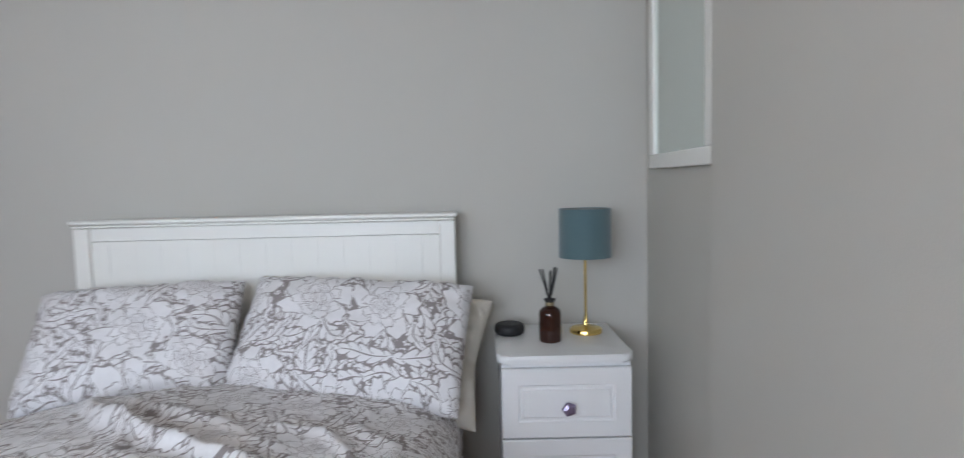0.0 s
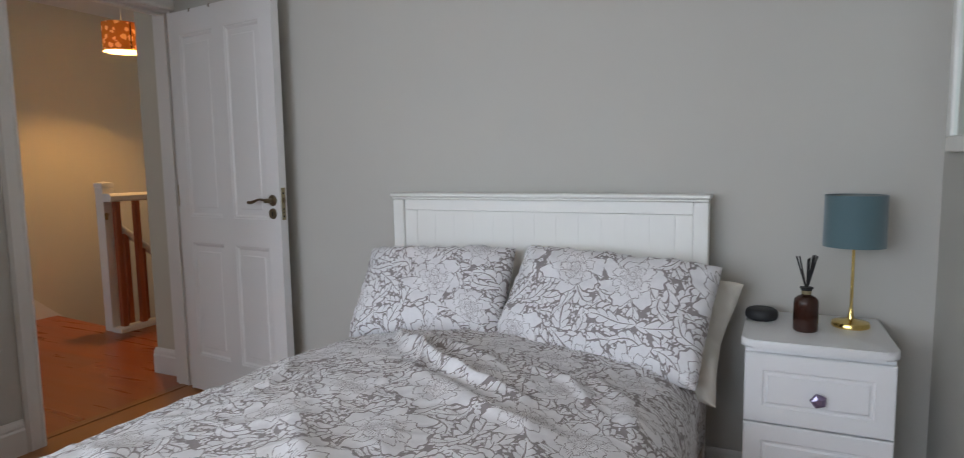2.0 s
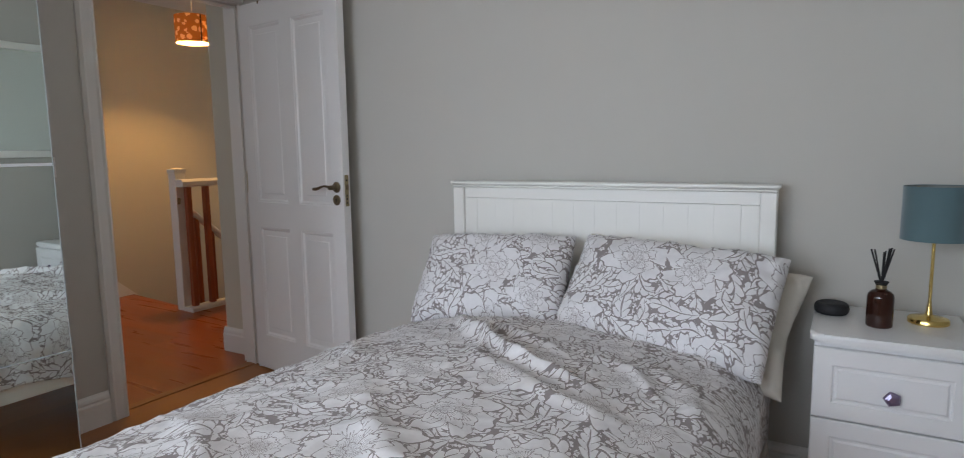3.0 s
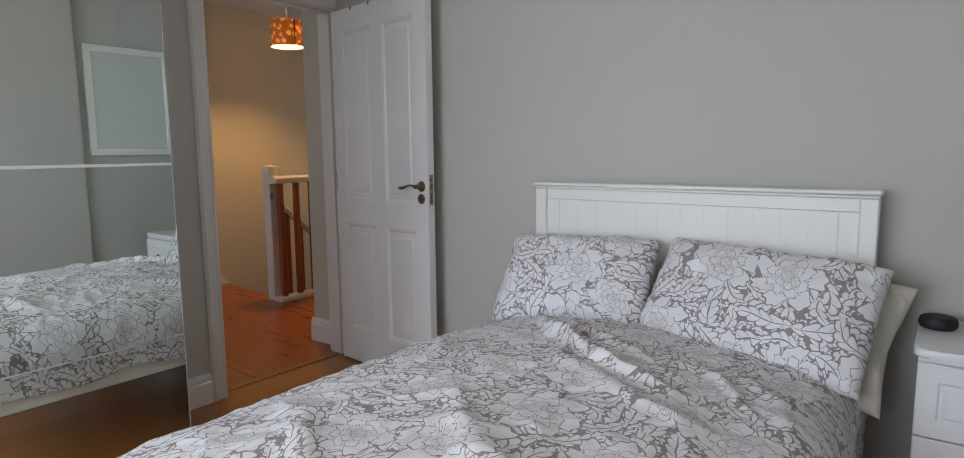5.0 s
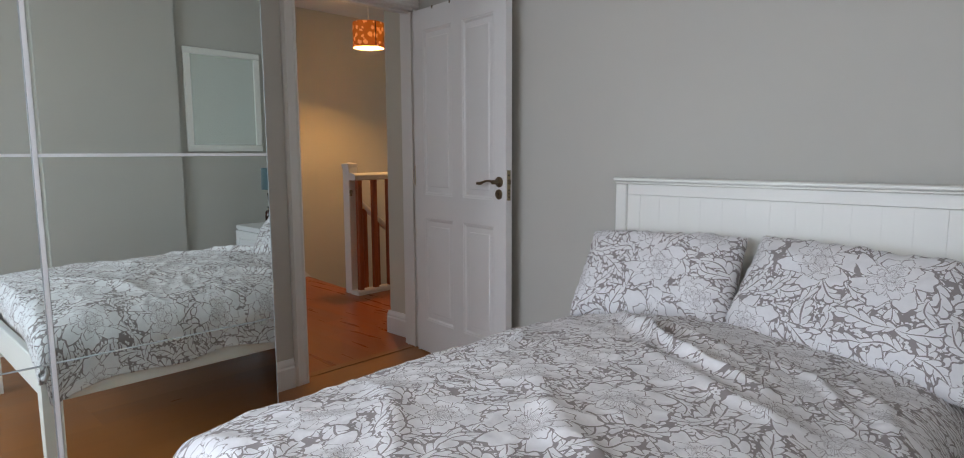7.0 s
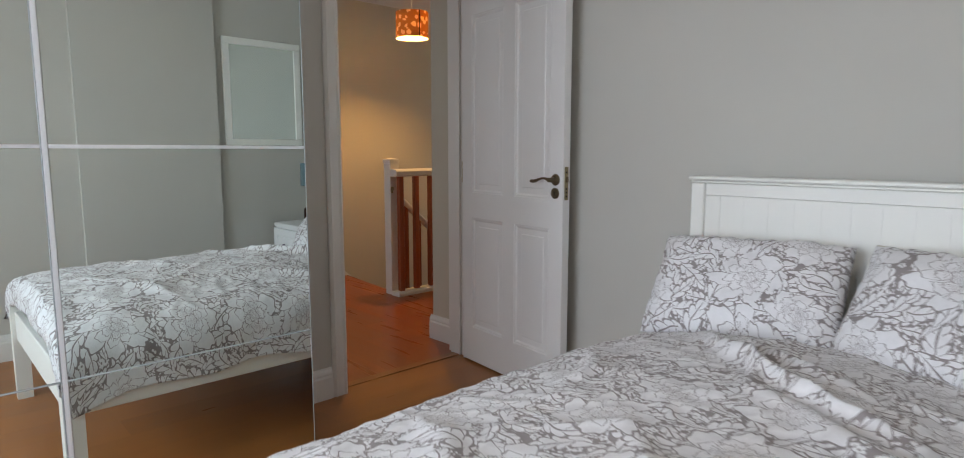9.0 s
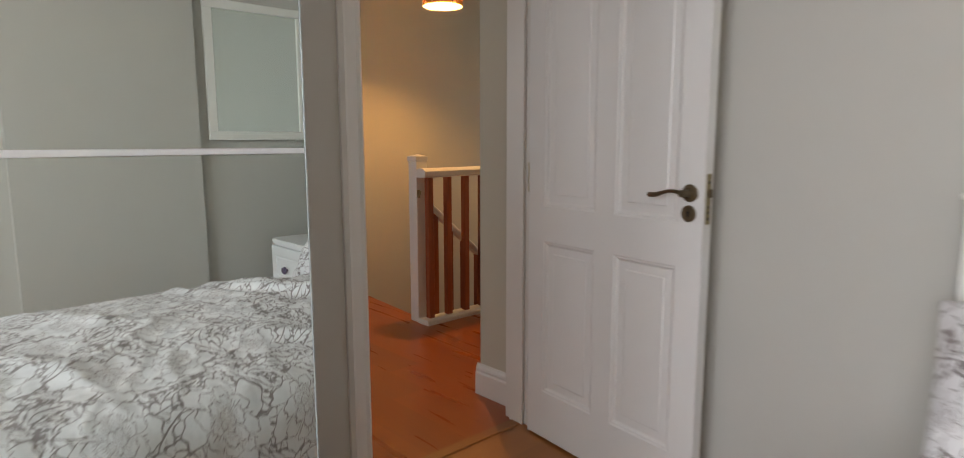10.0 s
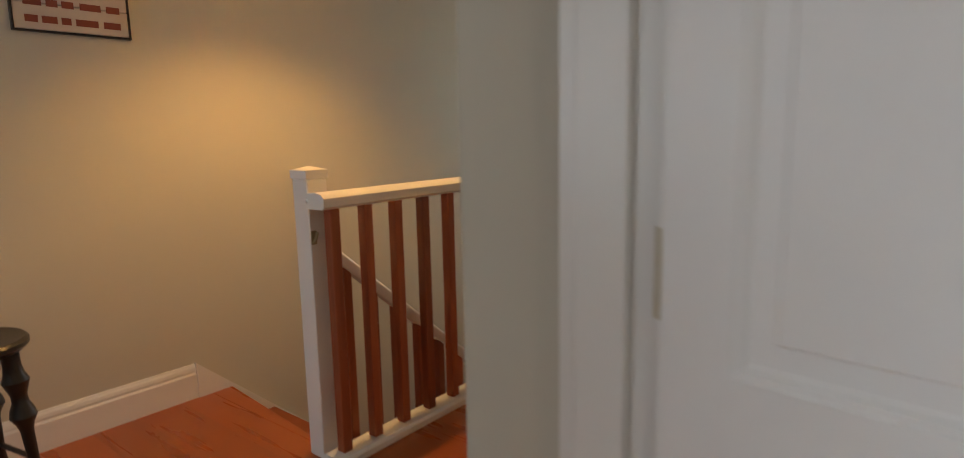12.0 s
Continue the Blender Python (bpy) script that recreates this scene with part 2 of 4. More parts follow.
# ---- more materials ----
def floral_cotton(name, white=(0.80, 0.785, 0.795), taupe=(0.285, 0.25, 0.247)):
    """White printed peonies and curling acanthus leaves on taupe cotton, laid out in metres along the cloth."""
    m = material(name, white, 0.85)
    uv = coords(m, (1, 1, 1), "UV")

    def vmath(op, a, b):
        n = m.node_tree.nodes.new("ShaderNodeVectorMath")
        n.operation = op
        for i, v in enumerate((a, b)):
            if isinstance(v, tuple):
                n.inputs[i].default_value = v
            else:
                wire(m, v, n.inputs[i])
        return n.outputs["Vector"]

    def calc(op, a, b=None, c=None):
        return math_node(m, op, a, b, c)

    def warped(scale, amount, offset):
        w = node(m, "ShaderNodeTexNoise", Scale=scale, Detail=1.5)
        wire(m, vmath("ADD", uv, offset), w.inputs["Vector"])
        swing = vmath("SUBTRACT", w.outputs["Color"], (0.5, 0.5, 0.5))
        return vmath("ADD", vmath("ADD", uv, offset), vmath("MULTIPLY", swing, (amount, amount, 0)))

    def motif(p, scale, spread):
        """Offset from the nearest motif's middle, and that motif's own random turn."""
        vor = node(m, "ShaderNodeTexVoronoi", Scale=scale, Randomness=spread)
        vor.voronoi_dimensions = "2D"
        wire(m, p, vor.inputs["Vector"])
        sep = m.node_tree.nodes.new("ShaderNodeSeparateXYZ")
        wire(m, vmath("SUBTRACT", p, vor.outputs["Position"]), sep.inputs[0])
        rgb = m.node_tree.nodes.new("ShaderNodeSeparateColor")
        wire(m, vor.outputs["Color"], rgb.inputs[0])
        return sep.outputs[0], sep.outputs[1], rgb.outputs[0], rgb.outputs[1]

    def paint(over, inside, colour):
        """Lays a motif on what is printed so far."""
        return calc("ADD", calc("MULTIPLY", inside, colour), calc("MULTIPLY", calc("SUBTRACT", 1.0, inside), over))

    def leaf_layer(over, p, scale, length, width, bend, rim):
        x, y, turn, other = motif(p, scale, 0.85)
        a = calc("MULTIPLY", turn, 12.566)
        ca, sa = calc("COSINE", a), calc("SINE", a)
        u = calc("ADD", calc("MULTIPLY", x, ca), calc("MULTIPLY", y, sa))
        v = calc("SUBTRACT", calc("MULTIPLY", y, ca), calc("MULTIPLY", x, sa))
        v = calc("SUBTRACT", v, calc("MULTIPLY", calc("MULTIPLY", u, u), calc("MULTIPLY_ADD", other, 2 * bend, -bend)))
        av = calc("ABSOLUTE", v)
        taper = calc("MAXIMUM", calc("SUBTRACT", 1.0, calc("POWER", calc("ABSOLUTE", calc("DIVIDE", u, length)), 2.0)), 0.0)
        comb = calc("ABSOLUTE", calc("SINE", calc("MULTIPLY", calc("SUBTRACT", u, calc("MULTIPLY", av, 0.9)), 3.1416 / (length * 0.36))))
        half = calc("MULTIPLY", calc("MULTIPLY", calc("POWER", taper, 0.75), width), calc("MULTIPLY_ADD", calc("POWER", comb, 0.6), 0.55, 0.45))
        inside = calc("LESS_THAN", av, half)
        near = calc("LESS_THAN", av, calc("ADD", half, calc("MULTIPLY", calc("GREATER_THAN", taper, 0.0), rim)))
        rib = calc("MULTIPLY", calc("LESS_THAN", av, calc("MULTIPLY", taper, 0.0021)), calc("LESS_THAN", u, length * 0.7))
        vein = calc("MULTIPLY", calc("LESS_THAN", comb, 0.13), calc("GREATER_THAN", av, calc("MULTIPLY", half, 0.38)))
        white_part = calc("MULTIPLY", inside, calc("SUBTRACT", 1.0, calc("MAXIMUM", rib, vein)))
        return paint(over, near, white_part)

    # small florets, then five layers of leaves
    fx, fy, fr, fo = motif(warped(20.0, 0.010, (4.0, 1.0, 0)), 38.0, 0.8)
    rr = calc("SQRT", calc("ADD", calc("MULTIPLY", fx, fx), calc("MULTIPLY", fy, fy)))
    ang = calc("MULTIPLY_ADD", fr, 6.28, calc("ARCTAN2", fy, fx))
    lobes = calc("MULTIPLY_ADD", calc("ABSOLUTE", calc("SINE", calc("MULTIPLY", ang, 2.5))), 0.0055, 0.0065)
    pattern = calc("MULTIPLY", calc("LESS_THAN", rr, lobes), calc("MULTIPLY", calc("GREATER_THAN", rr, 0.0028), calc("GREATER_THAN", fo, 0.06)))
    pattern = leaf_layer(pattern, warped(9.0, 0.040, (8.37, 3.19, 0)), 14.0, 0.052, 0.017, 16.0, 0.0048)
    pattern = leaf_layer(pattern, warped(9.0, 0.045, (0.0, 0.0, 0)), 10.5, 0.066, 0.021, 9.0, 0.0055)
    pattern = leaf_layer(pattern, warped(8.0, 0.050, (7.31, 2.17, 0)), 8.5, 0.078, 0.024, 11.0, 0.0060)
    pattern = leaf_layer(pattern, warped(8.0, 0.050, (3.67, 9.43, 0)), 7.0, 0.090, 0.027, 10.0, 0.0062)
    pattern = leaf_layer(pattern, warped(9.0, 0.045, (5.21, 6.83, 0)), 9.0, 0.074, 0.022, 13.0, 0.0058)
    # peonies: rings of petals, the inner ones over the outer
    x, y, turn, other = motif(warped(6.0, 0.085, (1.13, 5.71, 0)), 4.2, 0.6)
    r = calc("SQRT", calc("ADD", calc("MULTIPLY", x, x), calc("MULTIPLY", y, y)))
    th = calc("ADD", calc("ARCTAN2", y, x), calc("MULTIPLY", turn, 6.28))
    grow = calc("MULTIPLY_ADD", other, 0.42, 0.62)
    r = calc("DIVIDE", r, grow)
    scallop = calc("SINE", calc("MULTIPLY", th, 23.0))
    for count, low, high, phase, swirl, base, rim in ((3.5, 0.050, 0.066, 0.3, 4.0, 0.046, 0.0060), (4.0, 0.038, 0.036, 1.2, -4.0, 0.028, 0.0028), (3.0, 0.020, 0.026, 2.3, 3.0, 0.015, 0.0026), (2.5, 0.009, 0.011, 0.6, 0.0, 0.0, 0.0022)):
        petal = calc("ABSOLUTE", calc("SINE", calc("MULTIPLY_ADD", calc("MULTIPLY_ADD", r, swirl, th), count, phase)))
        edge = calc("MULTIPLY_ADD", calc("POWER", petal, 0.5), high, low)
        edge = calc("ADD", edge, calc("MULTIPLY", scallop, high * 0.07))
        inside = calc("LESS_THAN", r, edge)
        near = calc("LESS_THAN", r, calc("ADD", edge, rim))
        seam = calc("MULTIPLY", calc("LESS_THAN", petal, 0.085), calc("GREATER_THAN", r, base))
        stroke = calc("GREATER_THAN", calc("SINE", calc("MULTIPLY_ADD", th, 41.0, calc("MULTIPLY", r, 60.0))), 0.80)
        reach = calc("MULTIPLY_ADD", noise_tex(m, uv, 38, 1), 0.05, base - 0.004)
        stroke = calc("MULTIPLY", stroke, calc("LESS_THAN", r, reach))
        pattern = paint(pattern, near, calc("MULTIPLY", inside, calc("SUBTRACT", 1.0, calc("MAXIMUM", seam, stroke))))
    fade = calc("MULTIPLY", pattern, calc("MULTIPLY_ADD", noise_tex(m, uv, 60, 2), 0.22, 0.86))
    wire(m, mix(m, fade, taupe, white), bsdf(m).inputs["Base Color"])
    weave = noise_tex(m, uv, 900, 1)
    crease = noise_tex(m, uv, 24, 4, 0.62, 0.9)
    bump(m, calc("MULTIPLY_ADD", crease, 5.0, weave), 0.30, 0.0018)
    bsdf(m).inputs["Sheen Weight"].default_value = 0.12
    return m


FLORAL = floral_cotton("floral_cotton")
CREAM = painted("cream_cotton", (0.64, 0.60, 0.53), 0.9, 400, 0.2, 0.05)
MATTRESS = painted("white_ticking", (0.75, 0.75, 0.74), 0.9, 300, 0.2, 0.03)
MIRROR_GLASS = material("mirror_glass", (0.80, 0.86, 0.835), 0.008, 1.0)
FRAME_WHITE = painted("white_lacquer_strip", (0.72, 0.74, 0.76), 0.35, 90, 0.03, 0.02)
EDGE_GLASS = painted("grey_green_glass_edge", (0.42, 0.47, 0.48), 0.2, 90, 0.02, 0.03)
CARCASS = painted("white_wardrobe_board", (0.74, 0.74, 0.73), 0.5, 120, 0.04, 0.02)
BRASS = painted("polished_brass", (0.83, 0.62, 0.22), 0.2, 300, 0.03, 0.06)
bsdf(BRASS).inputs["Metallic"].default_value = 1.0
OLD_BRASS = painted("antique_brass", (0.20, 0.155, 0.10), 0.36, 240, 0.08, 0.2)
bsdf(OLD_BRASS).inputs["Metallic"].default_value = 0.9
WORN_BRASS = painted("worn_brass_plate", (0.34, 0.28, 0.16), 0.4, 240, 0.08, 0.15)
bsdf(WORN_BRASS).inputs["Metallic"].default_value = 0.8
PALE_BRASS = painted("paint_flecked_brass", (0.50, 0.43, 0.28), 0.45, 240, 0.08, 0.15)
bsdf(PALE_BRASS).inputs["Metallic"].default_value = 0.4
TEAL = painted("teal_velvet_shade", (0.085, 0.15, 0.168), 0.75, 420, 0.2, 0.10, (1, 1, 0.25))
bsdf(TEAL).inputs["Sheen Weight"].default_value = 0.5
SHADE_IN = painted("dim_shade_lining", (0.20, 0.21, 0.20), 0.6, 300, 0.05, 0.05)
BLACK = painted("black_plastic", (0.018, 0.018, 0.02), 0.6, 500, 0.3, 0.2)
REED = painted("black_reed", (0.012, 0.011, 0.011), 0.7, 200, 0.2, 0.2)
DARK = material("dark_slot", (0.008, 0.008, 0.008), 0.6)
SWITCH = painted("white_plastic", (0.78, 0.77, 0.74), 0.3, 100, 0.02, 0.02)
EBONY = painted("black_stained_wood", (0.02, 0.018, 0.016), 0.35, 60, 0.2, 0.4, (6, 6, 1))

AMBER = material("amber_glass", (0.045, 0.012, 0.006), 0.06)
bsdf(AMBER).inputs["Transmission Weight"].default_value = 0.35
bsdf(AMBER).inputs["IOR"].default_value = 1.5
CRYSTAL = material("lilac_crystal", (0.34, 0.27, 0.40), 0.06, 0.35)
bsdf(CRYSTAL).inputs["Transmission Weight"].default_value = 0.4
PANE = material("window_pane", (1, 1, 1), 0.0)
bsdf(PANE).inputs["Transmission Weight"].default_value = 1.0


def red_pine(name):
    m = material(name, (0.35, 0.1, 0.04), 0.4)
    info = m.node_tree.nodes.new("ShaderNodeObjectInfo")
    v = coords(m, (16, 16, 1.1))
    comb = m.node_tree.nodes.new("ShaderNodeVectorMath")
    comb.operation = "ADD"
    wire(m, v, comb.inputs[0])
    xyz = m.node_tree.nodes.new("ShaderNodeCombineXYZ")
    wire(m, math_node(m, "MULTIPLY", info.outputs["Random"], 50.0), xyz.inputs[2])
    wire(m, math_node(m, "MULTIPLY", info.outputs["Random"], 23.0), xyz.inputs[0])
    wire(m, xyz.outputs[0], comb.inputs[1])
    g = noise_tex(m, comb.outputs[0], 1.6, 4, 0.6, 1.0)
    k = node(m, "ShaderNodeTexVoronoi", Scale=0.9)
    wire(m, comb.outputs[0], k.inputs["Vector"])
    knot = math_node(m, "LESS_THAN", k.outputs["Distance"], 0.10)
    tone = mix(m, g, (0.18, 0.036, 0.015), (0.44, 0.125, 0.045))
    tone = mix(m, math_node(m, "MULTIPLY", knot, 0.7), tone, (0.07, 0.02, 0.01))
    hsv = m.node_tree.nodes.new("ShaderNodeHueSaturation")
    wire(m, math_node(m, "MULTIPLY_ADD", info.outputs["Random"], 0.55, 0.70), hsv.inputs["Value"])
    wire(m, tone, hsv.inputs["Color"])
    wire(m, hsv.outputs["Color"], bsdf(m).inputs["Base Color"])
    bump(m, g, 0.1, 0.001)
    return m


BALUSTER = red_pine("stained_pine")


def lamp_fabric(name):
    m = material(name, (0.5, 0.25, 0.08), 0.8)
    v = coords(m)
    vor = node(m, "ShaderNodeTexVoronoi", Scale=19.0, Randomness=0.8)
    wire(m, v, vor.inputs["Vector"])
    flower = math_node(m, "LESS_THAN", math_node(m, "ADD", vor.outputs["Distance"], math_node(m, "MULTIPLY", noise_tex(m, v, 55, 1), 0.5)), 0.62)
    tone = mix(m, flower, (0.50, 0.27, 0.08), (0.95, 0.78, 0.44))
    wire(m, tone, bsdf(m).inputs["Base Color"])
    out = m.node_tree.nodes["Material Output"]
    trans = m.node_tree.nodes.new("ShaderNodeBsdfTranslucent")
    wire(m, tone, trans.inputs["Color"])
    blend = m.node_tree.nodes.new("ShaderNodeMixShader")
    blend.inputs[0].default_value = 0.5
    wire(m, bsdf(m).outputs[0], blend.inputs[1])
    wire(m, trans.outputs[0], blend.inputs[2])
    wire(m, blend.outputs[0], out.inputs["Surface"])
    return m


def lining_cloth(name):
    m = material(name, (0.88, 0.82, 0.70), 0.8)
    out = m.node_tree.nodes["Material Output"]
    trans = node(m, "ShaderNodeBsdfTranslucent", Color=(0.88, 0.78, 0.6, 1))
    blend = m.node_tree.nodes.new("ShaderNodeMixShader")
    blend.inputs[0].default_value = 0.5
    wire(m, bsdf(m).outputs[0], blend.inputs[1])
    wire(m, trans.outputs[0], blend.inputs[2])
    wire(m, blend.outputs[0], out.inputs["Surface"])
    return m


LINING = lining_cloth("pale_lamp_lining")
LAMP_FABRIC = lamp_fabric("floral_lamp_fabric")
GLOW = material("lit_bulb", (1, 0.8, 0.5), 0.4)
bsdf(GLOW).inputs["Emission Color"].default_value = (1.0, 0.62, 0.25, 1)
bsdf(GLOW).inputs["Emission Strength"].default_value = 12.0
SIGN_WOOD = painted("whitewashed_sign_wood", (0.60, 0.52, 0.44), 0.8, 50, 0.3, 0.25, (1, 14, 14))
SIGN_INK = painted("rust_red_lettering", (0.24, 0.06, 0.035), 0.8, 80, 0.1, 0.2)


# ---- skirting, door frame and window ----
def skirting(name, axis, a, b, face, side, h=0.15, z=0.0):
    """A moulded skirting board along axis from a to b against the plane 'face', standing out towards 'side'."""
    s = side
    pts = [(0, 0), (0.018, 0), (0.018, h * 0.70), (0.013, h * 0.76), (0.014, h * 0.82), (0.011, h * 0.90), (0.006, h * 0.96), (0.004, h), (0, h)]
    bm = bmesh.new()
    prism(bm, [(face + s * u, v + z) for u, v in pts], axis, a, b)
    return structure(name, bm, GLOSS, "white gloss painted moulded skirting board", "skirting")


skirting("baseboard_north", "x", -1.75, EAST - 0.001, NORTH, -1)
skirting("baseboard_door_wall", "y", 0.752, 1.268, DOORWALL, 1)
skirting("baseboard_east", "y", 1.41, NORTH - 0.019, EAST, -1)
skirting("baseboard_breast", "y", 0.616, 1.406, BREAST, -1)
skirting("baseboard_east_alcove", "y", SOUTH, 0.612, EAST, -1)
skirting("baseboard_stub", "x", STUB_X - 0.018, -2.503, STUB_Y, -1)
skirting("baseboard_stub_return", "y", STUB_Y + 0.001, 3.6, STUB_X, -1)
skirting("baseboard_landing", "y", -0.6, 2.711, FAR, 1, 0.165)
# rounded outer corner of the landing wall stub
bm = bmesh.new()
bm_pts = [(0.004 * math.cos(a), 0.004 * math.sin(a)) for a in [k * math.pi / 4 for k in range(8)]]
prism(bm, [(STUB_X + 0.003 + u, STUB_Y + 0.003 + v) for u, v in bm_pts], "z", 0.15, CEIL)
structure("trim_corner", bm, LANDING_WALL, "rounded plaster corner of the landing wall", "corner", True)

frame_bm = bmesh.new()
box(frame_bm, -2.49, DOORWALL - 0.001, DY0 - 0.02, DY0, 0, DH + 0.02, 0.002)                       # latch jamb
box(frame_bm, -2.503, -2.347, 2.137, 2.245, 0, DH + 0.02, 0.002)                                   # hinge jamb
box(frame_bm, -2.49, DOORWALL - 0.001, DY0 + 0.0005, 2.1365, DH, DH + 0.02, 0.002)                 # head
box(frame_bm, -2.44, -2.40, DY0 + 0.0005, DY0 + 0.013, 0, DH - 0.0005, 0.002)
box(frame_bm, -2.47, -2.392, 2.124, 2.1365, 0, DH - 0.0005, 0.002)
box(frame_bm, -2.3465, -2.3365, 2.111, 2.1369, 0, DH - 0.0005)
box(frame_bm, -2.44, -2.40, DY0 + 0.0135, 2.1235, DH - 0.013, DH - 0.0005, 0.002)
door_frame = structure("door_frame", frame_bm, GLOSS, "white gloss painted door lining and stops", "door frame")
arch = bmesh.new()
arch_profile = [(0, 0), (0.078, 0), (0.078, 0.010), (0.066, 0.020), (0.056, 0.017), (0.022, 0.014), (0.012, 0.018), (0.003, 0.014), (0, 0.008)]
prism(arch, [(DOORWALL + v, DY0 + 0.006 - u) for u, v in arch_profile], "z", 0, DH + 0.082)
prism(arch, [(DOORWALL + v, DH + 0.004 + u) for u, v in arch_profile], "y", DY0 + 0.0065, NORTH - 0.002)
structure("trim_architrave", arch, GLOSS, "white gloss painted moulded architrave round the doorway", "architrave")
strike = bmesh.new()
box(strike, -2.405, -2.38, DY0 + 0.0002, DY0 + 0.003, 0.93, 1.08, 0.001)
structure("trim_strike_plate", strike, WORN_BRASS, "worn brass strike plate on the door lining", "strike plate")
sill = bmesh.new()
box(sill, -2.455, -2.40, DY0 + 0.001, 2.135, 0.0003, 0.0045, 0.0018)
structure("trim_threshold", sill, PLANK_BED, "brown wooden threshold strip in the doorway", "threshold")

win = structure("window_1", boxes((WIN_X0, WIN_X1, SOUTH - 0.2, SOUTH - 0.14, WIN_Z0, WIN_Z0 + 0.06), (WIN_X0, WIN_X1, SOUTH - 0.2, SOUTH - 0.14, WIN_Z1 - 0.06, WIN_Z1),
                (WIN_X0, WIN_X0 + 0.06, SOUTH - 0.2, SOUTH - 0.14, WIN_Z0 + 0.06, WIN_Z1 - 0.06), (WIN_X1 - 0.06, WIN_X1, SOUTH - 0.2, SOUTH - 0.14, WIN_Z0 + 0.06, WIN_Z1 - 0.06),
                (-0.70, -0.64, SOUTH - 0.2, SOUTH - 0.14, WIN_Z0 + 0.06, WIN_Z1 - 0.06)), GLOSS, "white framed double window giving the daylight", "window")
for x0, x1 in ((WIN_X0 + 0.06, -0.70), (-0.64, WIN_X1 - 0.06)):
    pane = part("pane", boxes((x0, x1, SOUTH - 0.175, SOUTH - 0.17, WIN_Z0 + 0.06, WIN_Z1 - 0.06)), PANE, win, smooth=False)
    pane.visible_shadow = False
lwin = structure("window_2", boxes((LWX0, LWX1, -0.78, -0.72, LWZ0, LWZ0 + 0.05), (LWX0, LWX1, -0.78, -0.72, LWZ1 - 0.05, LWZ1), (LWX0, LWX0 + 0.05, -0.78, -0.72, LWZ0 + 0.05, LWZ1 - 0.05), (LWX1 - 0.05, LWX1, -0.78, -0.72, LWZ0 + 0.05, LWZ1 - 0.05)), GLOSS, "white framed landing window giving cool daylight", "window")
pane = part("pane", boxes((LWX0 + 0.05, LWX1 - 0.05, -0.755, -0.75, LWZ0 + 0.05, LWZ1 - 0.05)), PANE, lwin, smooth=False)
pane.visible_shadow = False
swin = structure("window_3", boxes((SWX0, SWX1, 6.28, 6.34, SWZ0, SWZ0 + 0.05), (SWX0, SWX1, 6.28, 6.34, SWZ1 - 0.05, SWZ1), (SWX0, SWX0 + 0.05, 6.28, 6.34, SWZ0 + 0.05, SWZ1 - 0.05), (SWX1 - 0.05, SWX1, 6.28, 6.34, SWZ0 + 0.05, SWZ1 - 0.05)), GLOSS, "white framed stair window giving soft daylight", "window")
pane = part("pane", boxes((SWX0 + 0.05, SWX1 - 0.05, 6.305, 6.31, SWZ0 + 0.05, SWZ1 - 0.05)), PANE, swin, smooth=False)
pane.visible_shadow = False
part("sill", boxes((WIN_X0 - 0.04, WIN_X1 + 0.04, SOUTH - 0.138, SOUTH + 0.06, WIN_Z0 - 0.03, WIN_Z0 - 0.001)), GLOSS, win)


# ---- bedroom door, open ----
HX, HY, LEAF_TURN, LW, LH, LT = -2.335, 2.10, -0.117, 0.79, 1.995, 0.04


def panel_leaf():
    """Stiles and rails round four sunk, moulded panels, on both faces."""
    us = (0.0, 0.088, 0.356, 0.446, 0.700, LW)
    zs = (0.012, 0.205, 0.817, 0.952, 1.880, LH)
    bm = bmesh.new()
    for a, b in ((us[0], us[1]), (us[4], us[5])):
        box(bm, a, b, 0, LT, zs[0], zs[5])
    for a, b in ((zs[0], zs[1]), (zs[2], zs[3]), (zs[4], zs[5])):
        box(bm, us[1], us[4], 0, LT, a, b)
    for a, b in ((zs[1], zs[2]), (zs[3], zs[4])):
        box(bm, us[2], us[3], 0, LT, a, b)
    bmesh.ops.remove_doubles(bm, verts=bm.verts, dist=0.0005)
    return bm, us, zs


def sunk_panel(u0, u1, z0, z1):
    """Ovolo moulding sloping down to a flat field, front and back."""
    bm = bmesh.new()
    for y, s in ((0.0, 1), (LT, -1)):
        rings = []
        for inset, depth in ((0, 0.0005), (0.004, 0.003), (0.010, 0.004), (0.016, 0.010), (0.020, 0.0115), (0.046, 0.0115), (0.050, 0.009)):
            rings.append([bm.verts.new((u, y + s * depth, z)) for u, z in ((u0 + inset, z0 + inset), (u1 - inset, z0 + inset), (u1 - inset, z1 - inset), (u0 + inset, z1 - inset))])
        for a, b in zip(rings, rings[1:]):
            for k in range(4):
                bm.faces.new((a[k], a[(k + 1) % 4], b[(k + 1) % 4], b[k]))
        bm.faces.new(rings[-1])
    return bm


leaf_bm, us, zs = panel_leaf()
door = tagged(part("door_1", leaf_bm, DOOR_PAINT, None, "", False), "white painted four-panel wooden door standing open", "door", kind="structure")
for u0, u1 in ((us[1], us[2]), (us[3], us[4])):
    for z0, z1 in ((zs[1], zs[2]), (zs[3], zs[4])):
        part("panel", sunk_panel(u0, u1, z0, z1), DOOR_PAINT, door, smooth=False)
UH, ZH, ZK = 0.742, 1.046, 0.984


